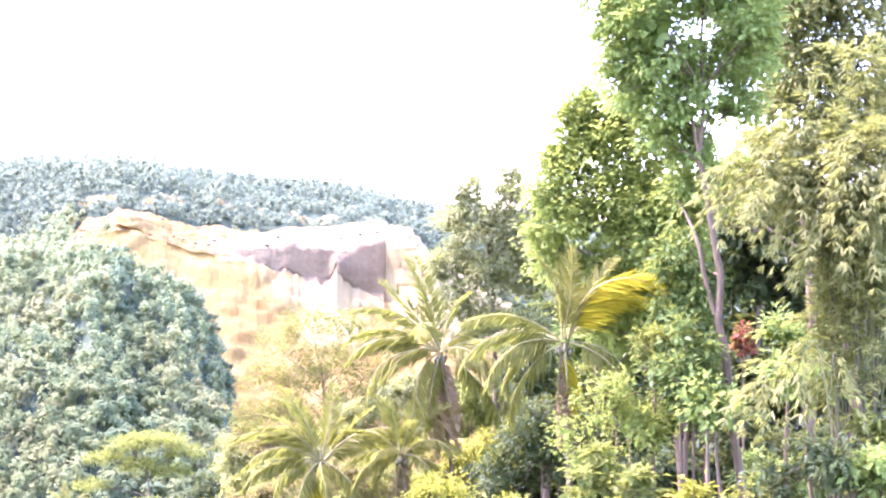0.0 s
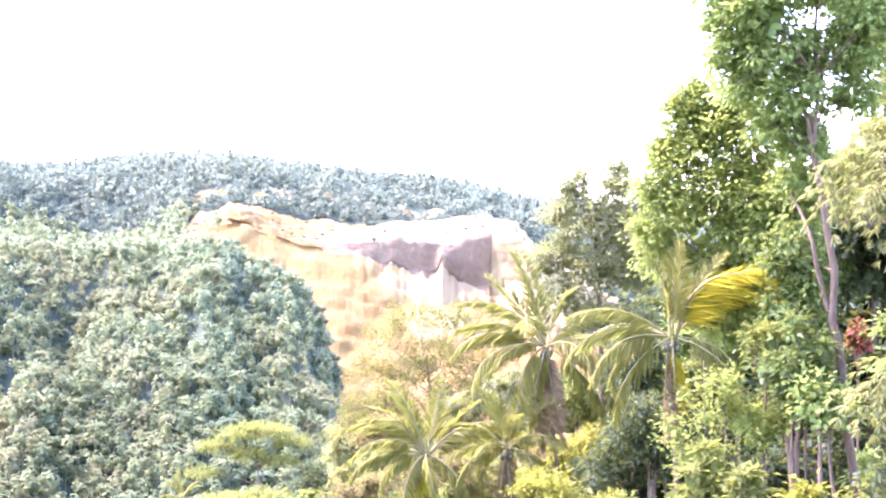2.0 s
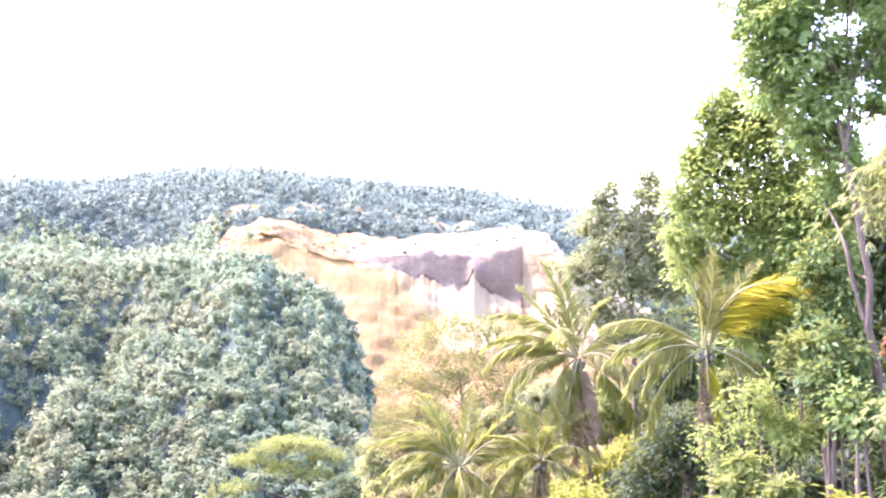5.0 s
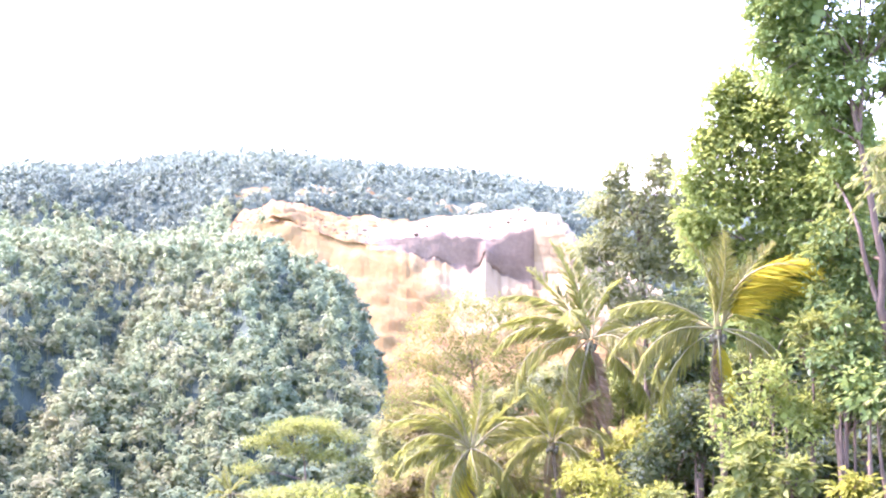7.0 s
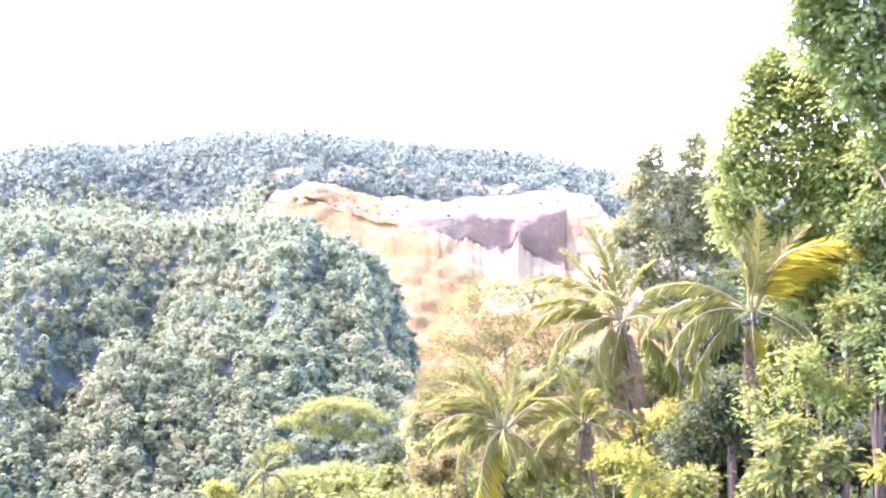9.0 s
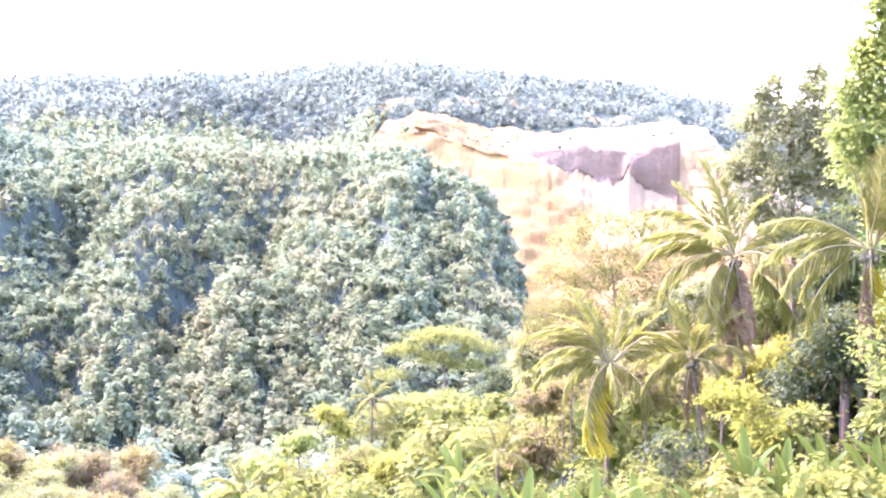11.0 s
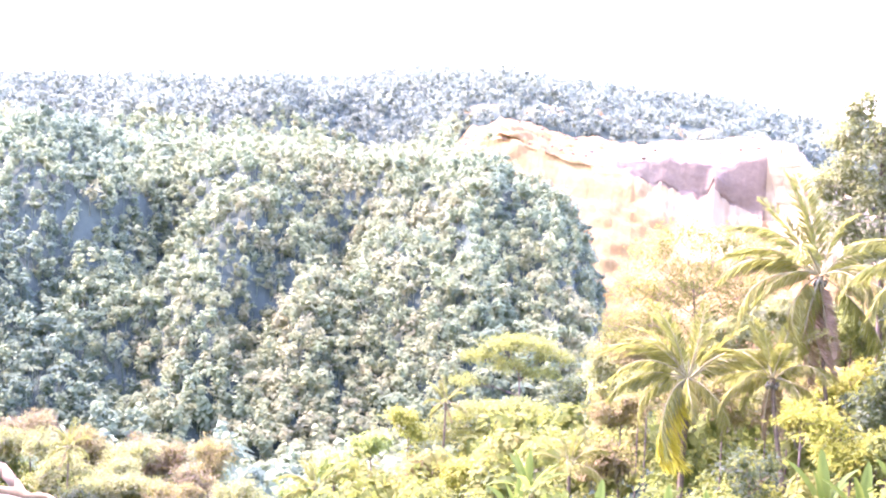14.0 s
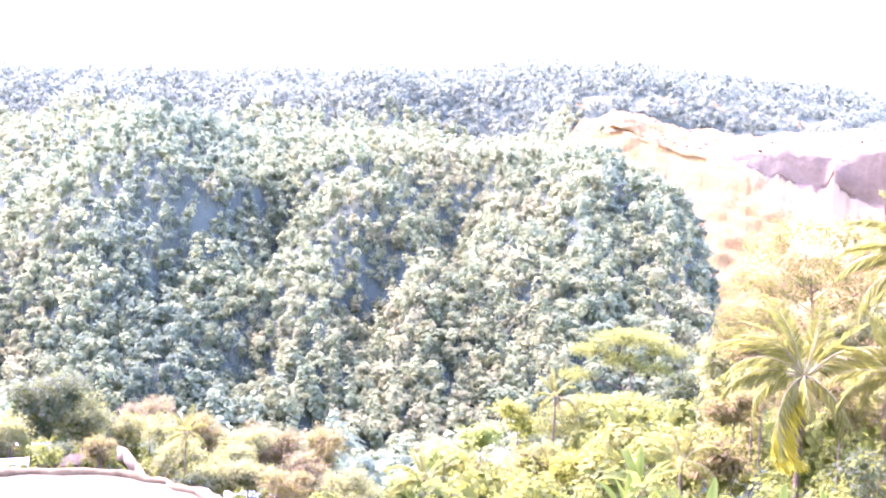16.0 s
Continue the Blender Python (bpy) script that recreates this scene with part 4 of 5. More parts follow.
tree("grey_tree", "dense grey-green tree with small dull leaves",
     [(-2.6, -12, 60), (-2.5, -4, 60), (-2.2, 0.5, 60)], 0.2,
     [(-1.2, 2.4, 60, 0.9, 1.0), (-3.2, 2.6, 60, 1.2, 1.1), (-0.5, 1.4, 60, 0.9, 0.9), (-1.6, 3.2, 60, 0.6, 0.5), (-3.4, 3.6, 60, 0.7, 0.5), (0.2, -1.2, 60, 0.8, 1.0), (-4.7, 1.8, 60, 0.9, 0.9), (-2.0, 0.9, 60, 1.7, 1.4), (-3.8, 0.6, 60, 1.7, 1.5), (-0.9, -0.8, 60, 1.3, 1.3), (-2.6, -1.4, 60, 1.9, 1.5), (-4.4, -1.6, 61, 1.6, 1.4), (-0.7, -2.8, 60, 1.2, 1.2), (-2.2, -3.8, 60, 1.6, 1.3), (-4.2, -4.2, 60, 1.7, 1.3)],
     0.23, 6.0, L_GREY)

# coconut palms
palm("coconut palm with windblown green fronds", (5.9, -10.2, 55), 0.2, 0.15, 0.88,
     {"spear": [(20, 82), (60, 66), (-45, 64), (-78, 56), (130, 74), (100, 58)], "arch": [(100, 50), (84, 40), (72, 60), (-88, 35), (-100, 50), (140, 32), (0, 45), (30, 25), (-25, 32), (-60, 30)],
      "droop": [(108, 12), (96, -6), (150, -18), (-150, 4), (178, 20), (-118, -12), (60, 4)], "yellow": [(158, -42), (136, -30)]}, 2, 1)
palm("coconut palm with a skirt of dry hanging fronds", (0.1, -5.0, 55), -1.1, 0.11, 1.0,
     {"spear": [(62, 62), (10, 76), (-50, 66), (100, 72)], "arch": [(100, 56), (94, 40), (-60, 52), (-96, 32), (170, 48), (20, 35), (-30, 30), (70, 30)],
      "droop": [(86, 26), (110, 2), (128, -22), (-108, 6), (-82, -14), (152, 14), (-160, 20), (100, -38), (178, -30), (-130, -30)]}, 9, 2)
palm("tall coconut palm with yellowing arched fronds", (-5.9, -4.5, 42), -0.4, 0.12, 0.78,
     {"spear": [(30, 86), (-20, 84), (80, 84), (120, 85), (-60, 82)], "arch": [(92, 38), (104, 26), (74, 22), (-40, 40)],
      "droop": [(116, 6), (84, 12), (-100, 4), (-122, -12), (130, -16), (60, -4)], "yellow": [(-88, 84), (-98, 74), (-76, 78), (-112, 64), (-64, 84), (172, -62)]}, 3, 3)
palm("young coconut palm with a leaning dark trunk", (2.0, -9.9, 54), -1.0, 0.12, 0.66, rosette(17, 4), 3, 4)

# ---- the wood at the foot of the tall tree ----
g = np.random.default_rng(31)


def simple_tree(name, label, az, el, r, w, h, mat, leaf=0.26, density=6.0, lobes=6, girth=0.1, category="tree", seed=0, flat=1.0, group="", bark=None, tuft=0.5, narrow=0.55, lean=0.0):
    """A tree or bush with a crown about (az, el, r) that is w metres in half width and h in half height."""
    k = np.random.default_rng(seed + 500)
    per = math.degrees(1 / r)
    ls = []
    for i in range(lobes):
        a, q = i * 2.4 + k.uniform(-0.4, 0.4), math.sqrt((i + 0.4) / lobes) * 0.62
        ls.append((az + math.cos(a) * q * w * per, el + (k.uniform(-0.55, 0.5) if lobes > 1 else 0) * h * per, r + math.sin(a) * q * w, w * k.uniform(0.42, 0.58), h * k.uniform(0.45, 0.6) * flat))
    return tree(name, label, [(az + lean, el - (h * 0.9) * per, r), (az + lean * 0.4, el - 0.2 * h * per, r), (az, el + 0.2 * h * per, r)], girth, ls, leaf, density, mat, bark, tuft, group, category=category, narrow=narrow, dense=0.5)


tree("canopy_tree", "broad tree with brownish green foliage and forked trunk",
     [(-17.2, -12, 50), (-17.4, -4, 50), (-17.0, 2, 50), (-16.9, 5.5, 50)], 0.26,
     [(-16.4, 9.4, 50, 1.7, 1.3), (-18.2, 11.0, 50, 1.9, 1.4), (-17.6, 8.0, 50, 1.8, 1.3), (-19.8, 9.2, 50, 1.7, 1.3), (-16.3, 7.2, 50, 1.1, 0.8), (-19.0, 6.4, 50, 1.6, 1.3), (-21.0, 11.2, 50, 1.8, 1.4),
      (-16.2, 12.0, 50, 1.7, 1.2), (-21.4, 7.2, 50, 1.8, 1.5), (-18.0, 13.4, 50, 2.2, 1.3), (-15.6, 6.6, 50, 1.1, 0.8), (-18.0, 5.4, 50, 1.5, 1.1), (-19.6, 4.6, 50, 1.6, 1.2), (-16.8, 10.6, 50, 1.6, 1.2), (-15.2, 4.6, 52, 1.4, 1.2), (-14.8, 8.6, 52, 1.4, 1.2), (-14.6, 11.6, 52, 1.6, 1.3), (-13.2, 1.6, 54, 1.5, 1.3), (-15.4, 2.2, 52, 1.5, 1.2)], 0.27, 6.0, L_OLIVE, dense=0.45)
# crowns in L_DARK carry the wood's inner shade in their colour
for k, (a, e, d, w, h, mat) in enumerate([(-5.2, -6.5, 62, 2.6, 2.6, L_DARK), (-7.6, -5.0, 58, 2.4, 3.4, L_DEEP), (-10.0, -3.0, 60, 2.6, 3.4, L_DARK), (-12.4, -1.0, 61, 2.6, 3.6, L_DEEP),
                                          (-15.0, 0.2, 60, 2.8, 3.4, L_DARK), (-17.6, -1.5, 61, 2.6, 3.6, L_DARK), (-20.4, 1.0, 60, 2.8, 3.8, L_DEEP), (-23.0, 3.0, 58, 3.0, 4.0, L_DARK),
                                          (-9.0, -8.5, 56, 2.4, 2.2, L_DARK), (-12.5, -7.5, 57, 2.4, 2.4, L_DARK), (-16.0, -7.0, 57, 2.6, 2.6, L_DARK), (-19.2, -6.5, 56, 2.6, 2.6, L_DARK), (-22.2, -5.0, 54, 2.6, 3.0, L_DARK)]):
    simple_tree("wood_tree", "dark green tree in the wood", a, e, d, w, h, mat, 0.46, 2.0, 9, 0.16, seed=k, group="trees of the dark wood", bark=BARK_DARK)

# backing row added to close gaps, shade put into its near-black leaves
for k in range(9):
    simple_tree("wood_tree", "tree behind the dark wood, shade put into its leaf colour", -4.6 - 2.4 * k, -6.6 + 0.5 * k + 0.8 * (k % 2), 72, 4.4, 5.4, L_DARK, 0.66, 0.5, 7, 0.2, seed=300 + k, group="trees of the dark wood", bark=BARK_DARK)

# low row added over the bright floor, again with shade as leaf colour
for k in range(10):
    simple_tree("wood_tree", "low tree on the dark wood's floor, shade put into its leaf colour", -4.4 - 2.1 * k, -11.6 + 0.7 * (k % 2), 62 + 3 * (k % 2), 3.0, 2.8, L_DARK, 0.5, 0.9, 6, 0.14, seed=330 + k, group="trees of the dark wood", bark=BARK_DARK)

# single trunks that stand clear at the foot
for k, (a0, e0, a1, e1, d, w) in enumerate([(-11.5, -12.4, -11.4, -7.0, 39, 0.08), (-12.75, -12.8, -12.65, -8.2, 38, 0.12), (-13.45, -12.8, -12.95, -8.4, 38.5, 0.1),
                                            (-17.4, -12, -17.0, -7.0, 36, 0.08), (-20.0, -10, -18.6, -3.0, 39, 0.2), (-16.2, -12, -16.4, -5, 46, 0.12), (-19.2, -12, -19.0, -6, 45, 0.07), (-5.0, -12, -4.9, -7.0, 52, 0.2)]):
    tree("slim_tree", "slim bare-stemmed tree with a sparse leafy top", [(a0, e0, d), ((a0 + a1) / 2 + 0.05, (e0 + e1) / 2, d), (a1, e1, d)], w,
         [(a1 - 0.3, e1 + 0.6, d, 0.7, 0.6), (a1 + 0.5, e1 + 1.1, d, 0.7, 0.6)], 0.26, 6.0, L_DEEP if k % 2 else L_CLIMBER, group="slim trees in the wood")

# climbing and understorey leaves
UNDER = [
    (-12.0, -5.2, 39.2, 0.8, 1.5, L_CLIMBER, 0.24, "climber-clad green sapling beside trunk"), (-11.6, -7.4, 39, 0.8, 1.0, L_CLIMBER, 0.24, "deep green leafy sapling"), (-10.2, -4.8, 40, 0.8, 0.9, L_FRESH_DIM, 0.24, "fresh green leafy sapling"),
    (-8.4, -7.6, 40, 1.5, 1.2, L_FRESH, 0.16, "feathery light green shrub"), (-10.1, -8.6, 40, 1.3, 1.1, L_FRESH, 0.16, "feathery light green shrub"), (-7.6, -11.0, 38, 1.0, 1.2, L_FRESH_DIM, 0.34, "shrub with large light leaves"),
    (-9.2, -11.6, 37, 0.9, 0.7, L_FRESH_DIM, 0.3, "shrub with large light leaves"), (-4.8, -9.2, 46, 1.7, 2.4, L_DARK, 0.22, "dark glossy-leaved shrub under the palms"), (-3.4, -10.6, 47, 1.5, 1.8, L_DARK, 0.22, "dark glossy-leaved shrub under the palms"),
    (-19.6, -10.4, 35, 1.0, 0.8, L_FRESH_DIM, 0.26, "sunlit light green shrub"), (-20.6, -8.8, 36, 1.0, 0.9, L_FRESH_DIM, 0.26, "sunlit light green shrub"), (-12.0, -11.4, 36, 0.6, 0.5, L_LIME, 0.26, "sunlit light green shrub"),
    (-14.3, -4.2, 50, 0.6, 0.7, L_RED, 0.24, "small shrub with dark red leaves"), (-6.6, -6.6, 50, 1.3, 1.2, L_FRESH_DIM, 0.24, "yellow-green shrub under the palm"), (-7.4, -2.6, 47, 1.3, 1.3, L_DEEP, 0.26, "deep green leafy sapling"),
    (-9.0, -5.0, 45, 1.3, 1.3, L_DEEP, 0.26, "deep green leafy sapling"), (-15.5, -10.6, 47, 1.4, 0.9, L_DEEP, 0.26, "deep green leafy shrub"), (-18.4, -11.2, 44, 1.3, 0.8, L_DEEP, 0.26, "deep green leafy shrub"),
    (-1.7, -12.6, 44, 1.9, 1.5, L_LIME, 0.2, "bright lime green bush"), (-3.2, -13.0, 43, 1.0, 1.0, L_FRESH_DIM, 0.26, "fresh green leafy bush"), (2.8, -14.8, 42, 1.35, 1.2, L_DARK, 0.16, "dark round small-leaved bush"),
    (-5.0, -15.9, 36, 1.5, 0.9, L_LIME, 0.15, "fine-leaved light green bush"), (-6.6, -12.6, 40, 0.9, 1.1, L_FRESH_DIM, 0.28, "fresh green leafy bush"), (0.6, -11.8, 50, 1.2, 0.9, L_LIME, 0.2, "bright lime green bush"),
    (1.2, -7.0, 72, 2.2, 1.8, L_GREY, 0.26, "grey-green bushy tree behind the palms"), (-1.2, -8.2, 70, 2.2, 2.0, L_FRESH_DIM, 0.26, "leafy green tree behind the palms"), (-3.6, -7.0, 66, 2.2, 2.0, L_GREY, 0.26, "grey-green bushy tree behind the palms"),
    (-0.4, -10.8, 62, 2.0, 1.4, L_STRAW, 0.24, "dry tan bush behind the palms"), (2.6, -10.0, 66, 2.0, 1.5, L_LIME, 0.24, "yellow-green bush behind the palms"), (-2.4, -11.0, 56, 1.6, 1.4, L_DARK, 0.24, "dark green bush behind the palms"),
    (8.6, -8.4, 82, 2.6, 2.2, L_STRAW, 0.2, "dry yellowish small tree behind the palms"), (6.8, -9.4, 76, 2.6, 2.0, L_STRAW, 0.2, "dry yellowish small tree behind the palms"), (4.2, -8.6, 76, 2.4, 2.0, L_OLIVE, 0.22, "olive bushy tree behind the palms"),
    (2.8, -7.4, 80, 2.2, 1.8, L_STRAW, 0.2, "dry yellowish small tree behind the palms"), (0.4, -9.4, 68, 2.2, 1.8, L_OLIVE, 0.22, "olive bushy tree behind the palms"), (9.6, -9.8, 90, 2.4, 1.8, L_OLIVE, 0.24, "olive bushy tree behind the palms"),
    (7.8, -10.9, 72, 2.2, 1.7, L_OLIVE, 0.22, "olive bushy tree behind the palms"), (6.2, -11.6, 64, 1.8, 1.4, L_STRAW, 0.2, "dry yellowish bush behind the palms"), (5.0, -10.4, 70, 2.0, 1.6, L_OLIVE, 0.22, "olive bushy tree behind the palms"), (2.2, -11.6, 60, 1.8, 1.4, L_OLIVE, 0.22, "olive bushy tree behind the palms"),
    # L_DARK shrubs in these two rows are added to paint the wood's shade
    (-18.6, -9.8, 33.5, 1.1, 0.9, L_DARK, 0.22, "shrub under the bamboo, shade put into its leaf colour"), (-20.4, -10.0, 33.5, 1.1, 0.9, L_DEEP, 0.22, "deep green shrub under the bamboo"), (-16.2, -10.6, 34.5, 1.0, 0.8, L_DARK, 0.22, "shrub under the bamboo, shade put into its leaf colour"),
    (-17.0, -9.6, 51, 2.2, 1.6, L_DARK, 0.26, "shrub deep in the wood, shade put into its leaf colour"), (-19.8, -10.0, 50, 2.2, 1.6, L_DARK, 0.26, "shrub deep in the wood, shade put into its leaf colour"), (-14.6, -9.4, 52, 2.0, 1.6, L_DARK, 0.26, "shrub deep in the wood, shade put into its leaf colour"), (-10.8, -10.6, 50, 2.0, 1.4, L_DARK, 0.26, "shrub deep in the wood, shade put into its leaf colour"),
    # the two L_DARK shrubs here fill a patch of mere shade by the palm
    (-1.5, -9.6, 60, 2.2, 1.8, L_LIME, 0.24, "yellow-green bush behind the palms"), (-1.4, -7.6, 66, 2.2, 1.8, L_FRESH_DIM, 0.26, "leafy green tree behind the palms"), (-4.3, -6.0, 50, 1.6, 2.0, L_DARK, 0.24, "dark glossy-leaved shrub under the palms"), (-5.6, -8.8, 47, 1.5, 1.8, L_DARK, 0.24, "dark glossy-leaved shrub under the palms"),
    (0.6, -7.6, 72, 2.2, 1.8, L_OLIVE, 0.26, "olive bushy tree behind the palms"), (-7.0, -9.8, 39.5, 1.2, 1.2, L_FRESH, 0.16, "feathery light green shrub"),
    (4.2, -11.4, 58, 1.8, 1.2, L_STRAW, 0.2, "straw-coloured dry bush below the palms"), (9.0, -12.2, 66, 2.0, 1.4, L_STRAW, 0.22, "straw-coloured dry bush below the palms"), (8.2, -9.6, 74, 1.9, 1.6, L_STRAW, 0.22, "straw-coloured dry bush below the palms"),
]
for k, (a, e, d, w, h, mat, lf, label) in enumerate(UNDER):
    simple_tree("shrub", label, a, e, d, w, h, mat, lf, 4.2 if lf < 0.25 else 3.6, 6, 0.05, "shrub", seed=40 + k, group="shrubs on the slope", tuft=0.4)

bamboo("arching bamboo with drooping yellow-green sprays", -19.4, 37,
       [(-12.9, 3.4, 35.5), (-13.4, 2.4, 36), (-15.2, 2.4, 35), (-16.6, 1.6, 36), (-15.5, 3.6, 36), (-17.4, 2.6, 36), (-17.0, 0.8, 35.5), (-18.6, 1.8, 36), (-18.0, -0.6, 36), (-20.6, 3.8, 36), (-20.6, 1.2, 36), (-21.6, 6.2, 37), (-20.2, 7.0, 37), (-21.4, -1.4, 36), (-19.2, 3.0, 35), (-21.0, 2.6, 35), (-18.2, 0.4, 35), (-20.0, -0.6, 35), (-22.0, 4.4, 36)], 5)
bamboo("low bamboo with drooping pale sprays", -17.6, 34.5,
       [(-14.7, -6.9, 34), (-16.4, -6.4, 34), (-18.2, -6.9, 34)], 6, 18, 2)

# ---- the open slope ----
tree("sparse_tree", "wide sparse tree with thin pale yellow leaves",
     [(5.6, -11, 78), (5.7, -8, 78), (5.9, -5.5, 78)], 0.14,
     [(3.2, -4.4, 78, 1.6, 1.2), (4.6, -3.9, 78, 1.7, 1.2), (6.4, -3.6, 78, 1.8, 1.2), (7.8, -4.6, 78, 1.7, 1.2), (8.6, -6.2, 78, 1.6, 1.4), (5.4, -5.6, 78, 2.0, 1.4), (7.0, -6.4, 78, 1.9, 1.3), (3.6, -6.4, 78, 1.6, 1.3), (9.2, -8.0, 78, 1.3, 1.3), (2.6, -6.0, 79, 1.2, 1.2), (7.6, -7.8, 78, 1.6, 1.3), (4.8, -7.4, 78, 1.6, 1.2), (6.2, -8.6, 78, 1.5, 1.2), (3.0, -7.8, 78, 1.3, 1.1), (8.8, -9.2, 78, 1.3, 1.2)],
     0.19, 4.0, L_SPARSE, BARK, 0.8, dense=0.06)
tree("umbrella_tree", "flat-topped feathery tree with lime green crown",
     [(13.9, -14, 130), (14.0, -11.4, 130), (14.1, -9.8, 130)], 0.2,
     [(14.9, -9.1, 130, 2.6, 0.6), (13.4, -9.1, 130, 2.6, 0.6), (14.2, -8.9, 131, 2.4, 0.5), (12.4, -9.6, 130, 2.2, 0.6), (16.0, -9.7, 130, 2.2, 0.5), (16.6, -10.9, 129, 1.8, 0.5), (14.4, -10.1, 129, 2.2, 0.6), (13.0, -10.4, 129, 2.0, 0.6)],
     0.3, 3.4, L_PALE, BARK, 0.7, dense=0.12)
tree("umbrella_tree", "broad feathery tree with yellow-green crown lower on the slope",
     [(15.6, -16, 110), (15.6, -14.4, 110), (15.6, -13, 110)], 0.2,
     [(17.2, -12.8, 110, 2.2, 0.8), (15.6, -12.3, 110, 2.6, 0.8), (14.2, -12.2, 110, 2.4, 0.8), (12.9, -12.4, 110, 2.0, 0.8), (16.4, -13.6, 109, 2.2, 0.8), (14.6, -13.4, 109, 2.4, 0.8), (18.4, -13.6, 109, 1.8, 0.8)],
     0.28, 3.6, L_PALE, BARK, 0.7, dense=0.12)
for k, (a, e, d, w, h, mat, label) in enumerate([
        (11.2, -11.3, 112, 2.0, 2.0, L_DARK, "small dark round tree on the slope"), (11.4, -13.4, 96, 2.0, 1.5, L_GREY, "grey-brown shrubby tree on the slope"), (9.9, -10.6, 104, 2.0, 1.6, L_GREY, "grey-green small tree on the slope"),
        (19.4, -13.2, 104, 2.0, 1.6, L_LIME, "yellow-green small tree on the slope"), (21.2, -14.2, 98, 2.2, 1.5, L_FRESH, "fresh green small tree on the slope"), (23.0, -15.3, 92, 2.0, 1.3, L_FRESH, "fresh green small tree on the slope"), (18.6, -15.0, 84, 1.8, 1.3, L_STRAW, "dry straw-coloured bush on the slope"),
        (16.6, -15.4, 74, 1.6, 1.1, L_LIME, "yellow-green bush on the slope"), (12.8, -15.0, 70, 1.7, 1.2, L_GREY, "grey-green bush on the slope"), (9.6, -14.6, 62, 1.5, 1.2, L_STRAW, "dry straw-coloured bush on the slope"), (24.6, -16.4, 100, 2.0, 1.2, L_FRESH, "fresh green small tree on the slope")]):
    simple_tree("small_tree", label, a, e, d, w, h, mat, 0.3, 2.8, 6, 0.08, seed=90 + k, group="small trees on the slope", tuft=0.6)
palm("small green palm among the slope bushes", (17.6, -12.0, 105), 0.1, 0.12, 0.55, rosette(12, 11), 1, 11)
palm("small green palm among the slope bushes", (23.9, -16.2, 76), 0.1, 0.12, 0.6, rosette(12, 12), 0, 12)
palm("small green palm among the slope bushes", (11.4, -14.6, 58), 0.0, 0.12, 0.5, rosette(11, 13), 0, 13)
for k, (a, e, d) in enumerate([(13.4, -13.9, 42), (13.8, -15.6, 40), (10.0, -15.8, 37), (8.2, -16.2, 36), (6.6, -15.6, 37), (4.6, -15.9, 37), (-0.6, -13.6, 40), (-2.4, -13.9, 39), (-4.2, -13.2, 40), (-6.4, -13.4, 38), (-7.4, -13.0, 37), (11.8, -16.0, 38), (1.0, -15.9, 36), (3.4, -16.4, 36)]):
    banana(a, e, d, 200 + k)

# ---- the earth pad and the hamlet below ----
PAD = bearing(45.3, 0, 105)
PAD_Z = -34.95


def build_pad():
    n = 120
    a = np.arange(n) * 2 * math.pi / n
    base = 23 + wave(np.cos(a) * 3, np.sin(a) * 3, 1.0, 2) * 2.2
    v, rows = [], 26
    for k in range(rows):
        q = base * (k + 1) / rows
        x, y = PAD.x + q * np.cos(a), PAD.y + q * np.sin(a)
        v.append(np.stack([x, y, PAD_Z + wave(x, y, 6.0, 5) * 0.25 - 0.1 * q / 23], -1))
    x, y = PAD.x + base * 1.12 * np.cos(a), PAD.y + base * 1.12 * np.sin(a)
    v.append(np.stack([x, y, np.minimum(ground_z(x, y), PAD_Z) - 1.5], -1))
    v.append([[PAD.x, PAD.y, PAD_Z]])
    f = []
    for k in range(rows):
        for j in range(n):
            m = (j + 1) % n
            f += [(k * n + j, (k + 1) * n + j, (k + 1) * n + m), (k * n + j, (k + 1) * n + m, k * n + m)]
    f += [((rows + 1) * n, j, (j + 1) % n) for j in range(n)]
    tagged(new("pavement", mesh_of("pavement", np.concatenate(v), f, PAD_EARTH, smooth=True)), "levelled pad of pale cream earth", "earth pad", kind="structure")
    ring = np.stack([PAD.x + base * np.cos(a) * 0.985, PAD.y + base * np.sin(a) * 0.985, PAD_Z + 0.1 + 0 * a], -1)
    ring = np.concatenate([ring, ring[:1]])
    rad = 0.5 + wave(np.cos(np.append(a, 0)) * 12, np.sin(np.append(a, 0)) * 12, 1.0, 7) * 0.35
    tv, tf = tube(ring, rad, 12)
    tv = tv + np.stack([wave(tv[:, 0] + tv[:, 2], tv[:, 1], 1.2, q) * 0.3 for q in (1, 2, 3)], -1)
    tagged(new("berm", mesh_of("berm", tv, tf, BERM_EARTH, smooth=True)), "low tan earth berm round the pad", "berm", kind="structure")


build_pad()


def box(x0, y0, z0, x1, y1, z1):
    v = np.array([(x, y, z) for z in (z0, z1) for y in (y0, y1) for x in (x0, x1)], float)
    return v, np.array([(0, 2, 3, 1), (4, 5, 7, 6), (0, 1, 5, 4), (2, 6, 7, 3), (0, 4, 6, 2), (1, 3, 7, 5)])


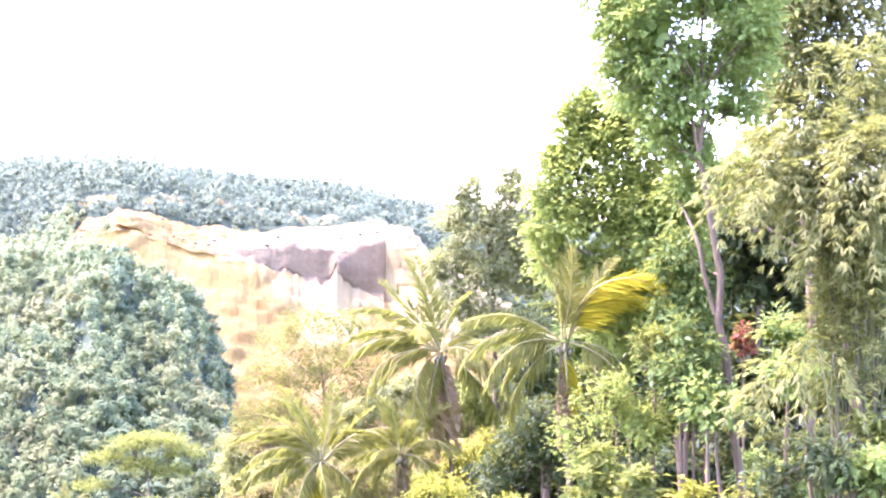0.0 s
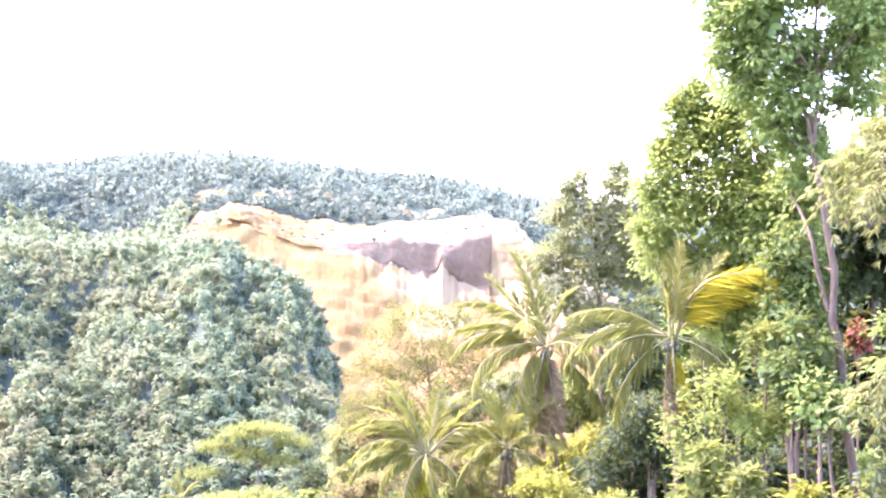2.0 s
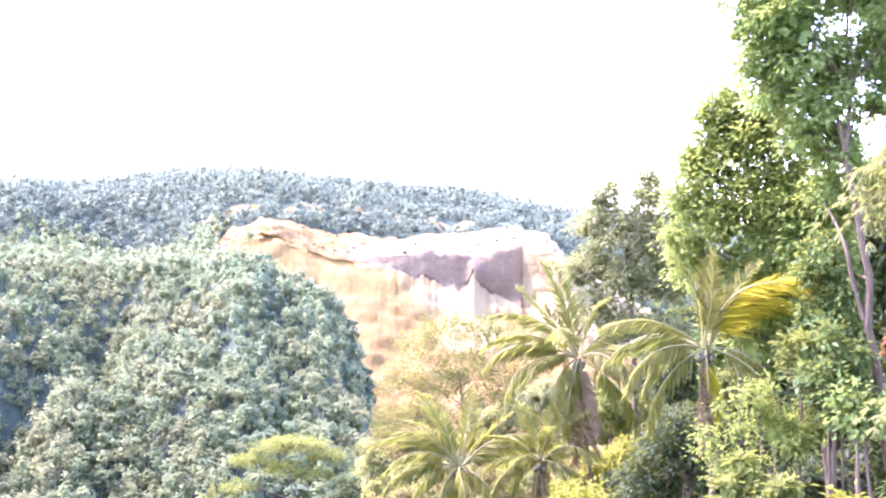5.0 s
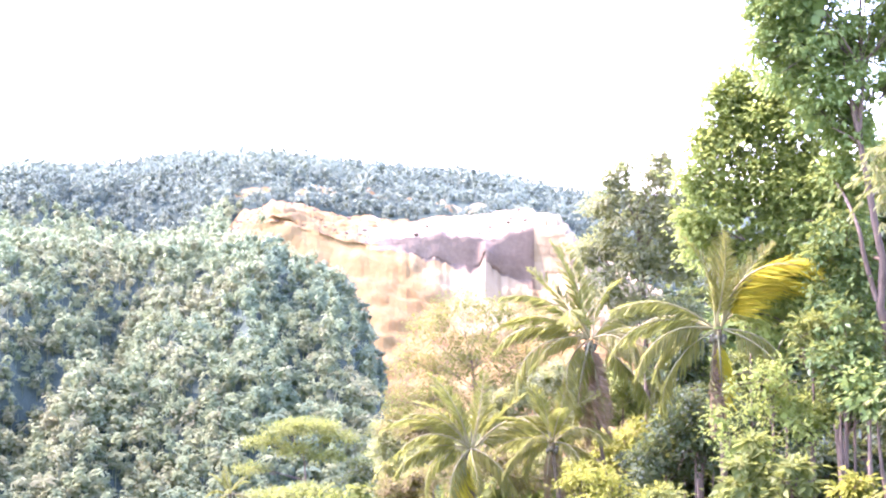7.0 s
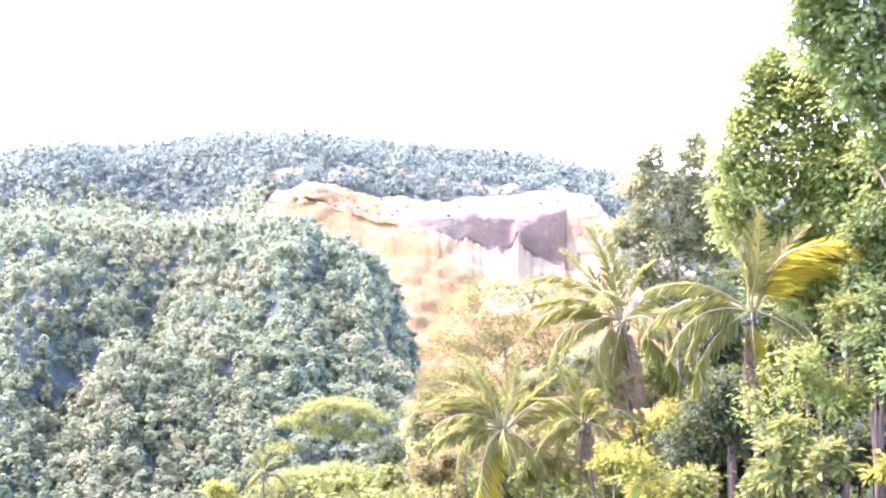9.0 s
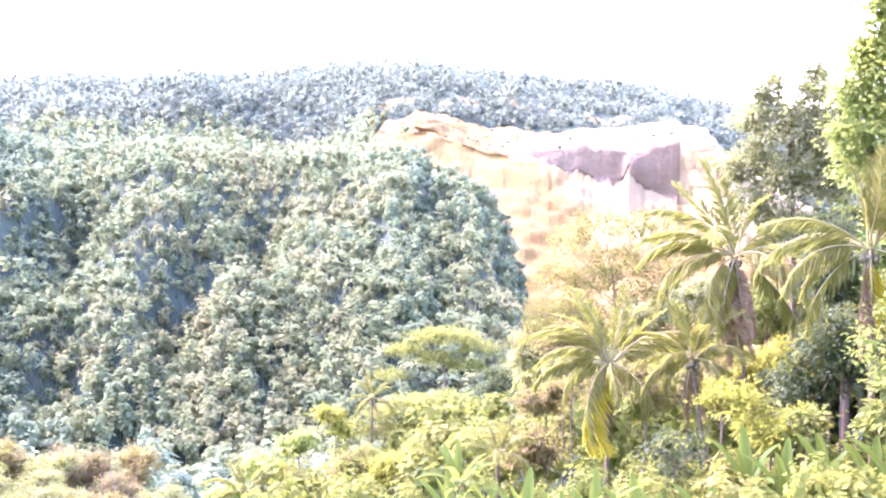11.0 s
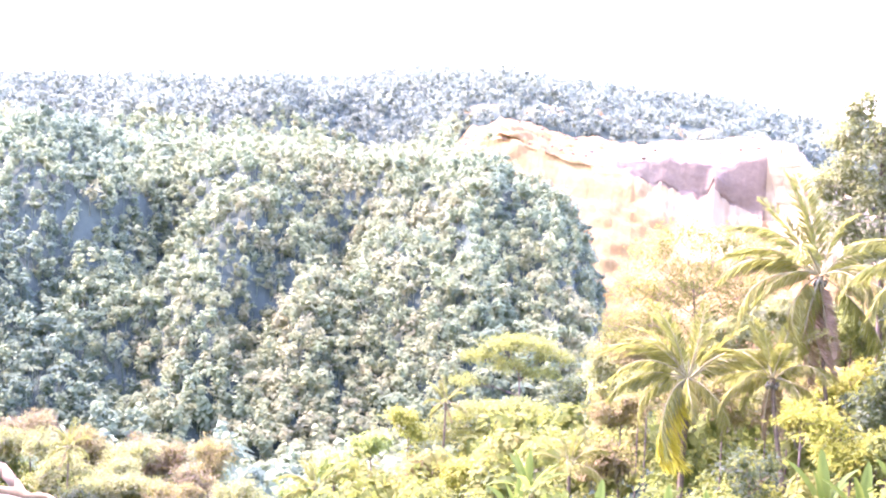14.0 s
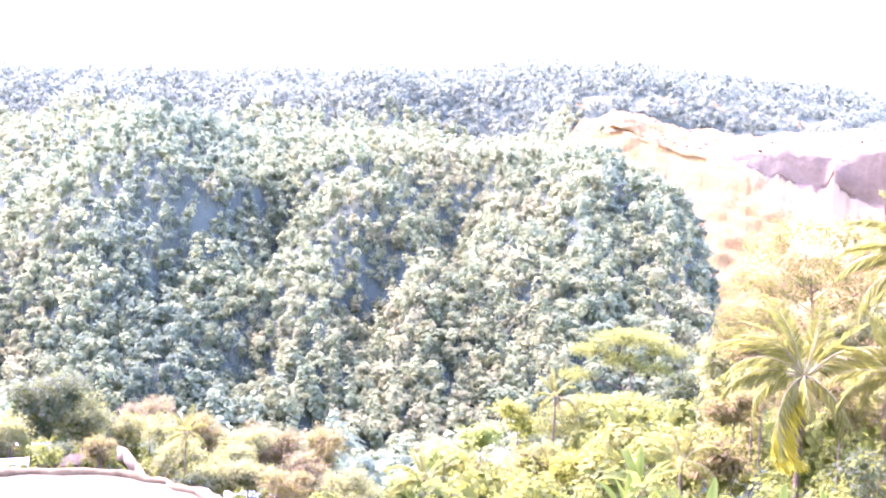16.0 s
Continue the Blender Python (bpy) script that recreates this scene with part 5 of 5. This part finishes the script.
def house(az, r, turn, w, d, h, wall_mat, label, lift=0.0, roof=None):
    foot = on_ground(az, r)
    foot.z += lift
    t = thing("house", foot, label, "house", "houses of the hamlet")
    t.rotation_euler = (0, 0, radians(turn))
    part("wall", mesh_of("wall", *box(-w / 2, -d / 2, -2.5, w / 2, d / 2, h), wall_mat), t)
    e = 0.5
    v = np.array([(-w / 2 - e, -d / 2 - e, h + 0.05), (w / 2 + e, -d / 2 - e, h + 0.05), (w / 2 + e, 0, h + 1.1), (-w / 2 - e, 0, h + 1.1), (-w / 2 - e, d / 2 + e, h + 0.05), (w / 2 + e, d / 2 + e, h + 0.05)])
    v = np.concatenate([v, v + [0, 0, 0.1]])
    f = [(0, 3, 2, 1), (3, 4, 5, 2), (6, 7, 8, 9), (9, 8, 11, 10), (0, 1, 7, 6), (4, 10, 11, 5), (0, 6, 9, 3), (3, 9, 10, 4), (1, 2, 8, 7), (2, 5, 11, 8)]
    part("roof", mesh_of("roof", v, f, roof or SHEET), t, label="" if roof else "pale corrugated sheet roof")
    for k in (-1, 1):
        part("window", mesh_of("window", *box(k * w * 0.28 - 0.45, -d / 2 - 0.04, h * 0.4, k * w * 0.28 + 0.45, -d / 2 + 0.05, h * 0.8), DARK_OPENING), t)
    part("door", mesh_of("door", *box(-0.45, -d / 2 - 0.05, 0, 0.45, -d / 2 + 0.05, 2.0), DARK_OPENING), t)
    return t


house(42.6, 166, 38, 3.6, 2.8, 2.0, PLASTER, "small pinkish house with pale sheet roof")
house(40.8, 160, 45, 3.2, 2.6, 2.0, PLASTER, "small pink house with earth-coloured roof", roof=PLASTER)
house(43.5, 154, 40, 2.8, 2.2, 1.2, CONCRETE, "low white shed with pale sheet roof")
house(31.6, 160, 25, 7.0, 4.0, 1.8, CONCRETE, "low white building with pale sheet roof")
house(33.0, 156, 30, 3.0, 2.6, 1.6, CONCRETE, "low white shed with pale sheet roof")


def ramp_wall():
    """A sloping parapet of pale concrete, stepped down towards the pad."""
    tops = [bearing(38.75, -14.5, 141), bearing(38.45, -14.6, 139), bearing(37.9, -15.3, 136), bearing(37.3, -16.2, 132)]
    w = Vector((0.14, 0.1, 0))
    out = []
    for p, q in zip(tops[:-1], tops[1:]):
        low = Vector((0, 0, -1.6))
        v = np.array([list(c) for c in (p + w, p - w, q - w, q + w, p + w + low, p - w + low, q - w + low, q + w + low)])
        out.append((v, np.array([(0, 1, 2, 3), (7, 6, 5, 4), (0, 4, 5, 1), (1, 5, 6, 2), (2, 6, 7, 3), (3, 7, 4, 0)])))
    tagged(new("retaining_wall", mesh_of("retaining_wall", *joined(out), PLASTER)), "sloping tan plastered retaining wall by the pad", "wall")


ramp_wall()
for k, (a, e, d, w, h, mat, label, dens) in enumerate([
        (41.9, -12.2, 168, 5.4, 5.8, L_DARK, "large dark tree behind the hamlet", 2.6), (40.4, -13.2, 166, 3.6, 4.0, L_OLIVE, "olive green tree behind the hamlet", 2.4), (37.3, -13.3, 172, 3.6, 3.6, L_BROWN, "dry yellow-brown tree below the hamlet", 2.0),
        (34.8, -14.2, 168, 4.2, 4.0, L_STRAW, "dry olive tree below the hamlet", 2.2), (31.6, -14.9, 170, 4.5, 4.8, L_BROWN, "bare-looking pinkish brown tree", 1.8), (36.0, -15.2, 150, 3.4, 3.2, L_OLIVE, "grey-green bush by the wall", 2.6),
        (34.6, -16.2, 146, 3.1, 2.9, L_OLIVE, "grey-green bush by the wall", 2.6), (33.4, -15.3, 156, 2.8, 2.9, L_OLIVE, "olive bush by the houses", 2.6), (29.6, -15.9, 150, 3.1, 2.9, L_BROWN, "dry brown bush below the hamlet", 2.0),
        (44.4, -14.3, 164, 3.4, 3.2, L_DARK, "dark green tree by the shed", 2.4), (41.6, -14.7, 150, 1.7, 1.6, L_DARK, "dark bush by the house", 3.0), (39.6, -14.8, 150, 1.8, 2.0, L_STRAW, "olive bush by the house", 3.0), (27.6, -17.0, 140, 3.4, 2.9, L_OLIVE, "olive bush in the valley", 2.4),
        (38.4, -13.8, 166, 3.0, 3.0, L_OLIVE, "olive green tree behind the hamlet", 2.4), (36.4, -14.0, 160, 3.0, 3.0, L_OLIVE, "grey-green bush by the wall", 2.4), (33.0, -14.6, 164, 3.6, 3.2, L_OLIVE, "olive bush below the hamlet", 2.4), (32.6, -16.0, 148, 3.0, 2.6, L_OLIVE, "grey-green bush by the wall", 2.4),
        (35.4, -16.6, 142, 2.4, 2.2, L_DARK, "dark bush by the pad", 2.6), (30.6, -16.8, 142, 3.0, 2.4, L_STRAW, "dry olive bush in the valley", 2.4), (29.0, -14.9, 165, 3.4, 3.2, L_STRAW, "dry olive tree below the hamlet", 2.2), (43.6, -13.6, 160, 2.6, 2.6, L_OLIVE, "olive green tree by the shed", 2.4)]):
    simple_tree("hamlet_tree", label, a, e, d, w * 1.25, h * 1.05, mat, 0.34, dens * 0.55, 7, 0.12, seed=130 + k, group="trees round the hamlet", tuft=0.8, bark=BARK_DARK)
palm("green palm below the earth pad", (35.6, -14.0, 145), 0.1, 0.12, 0.7, rosette(13, 21), 1, 21)
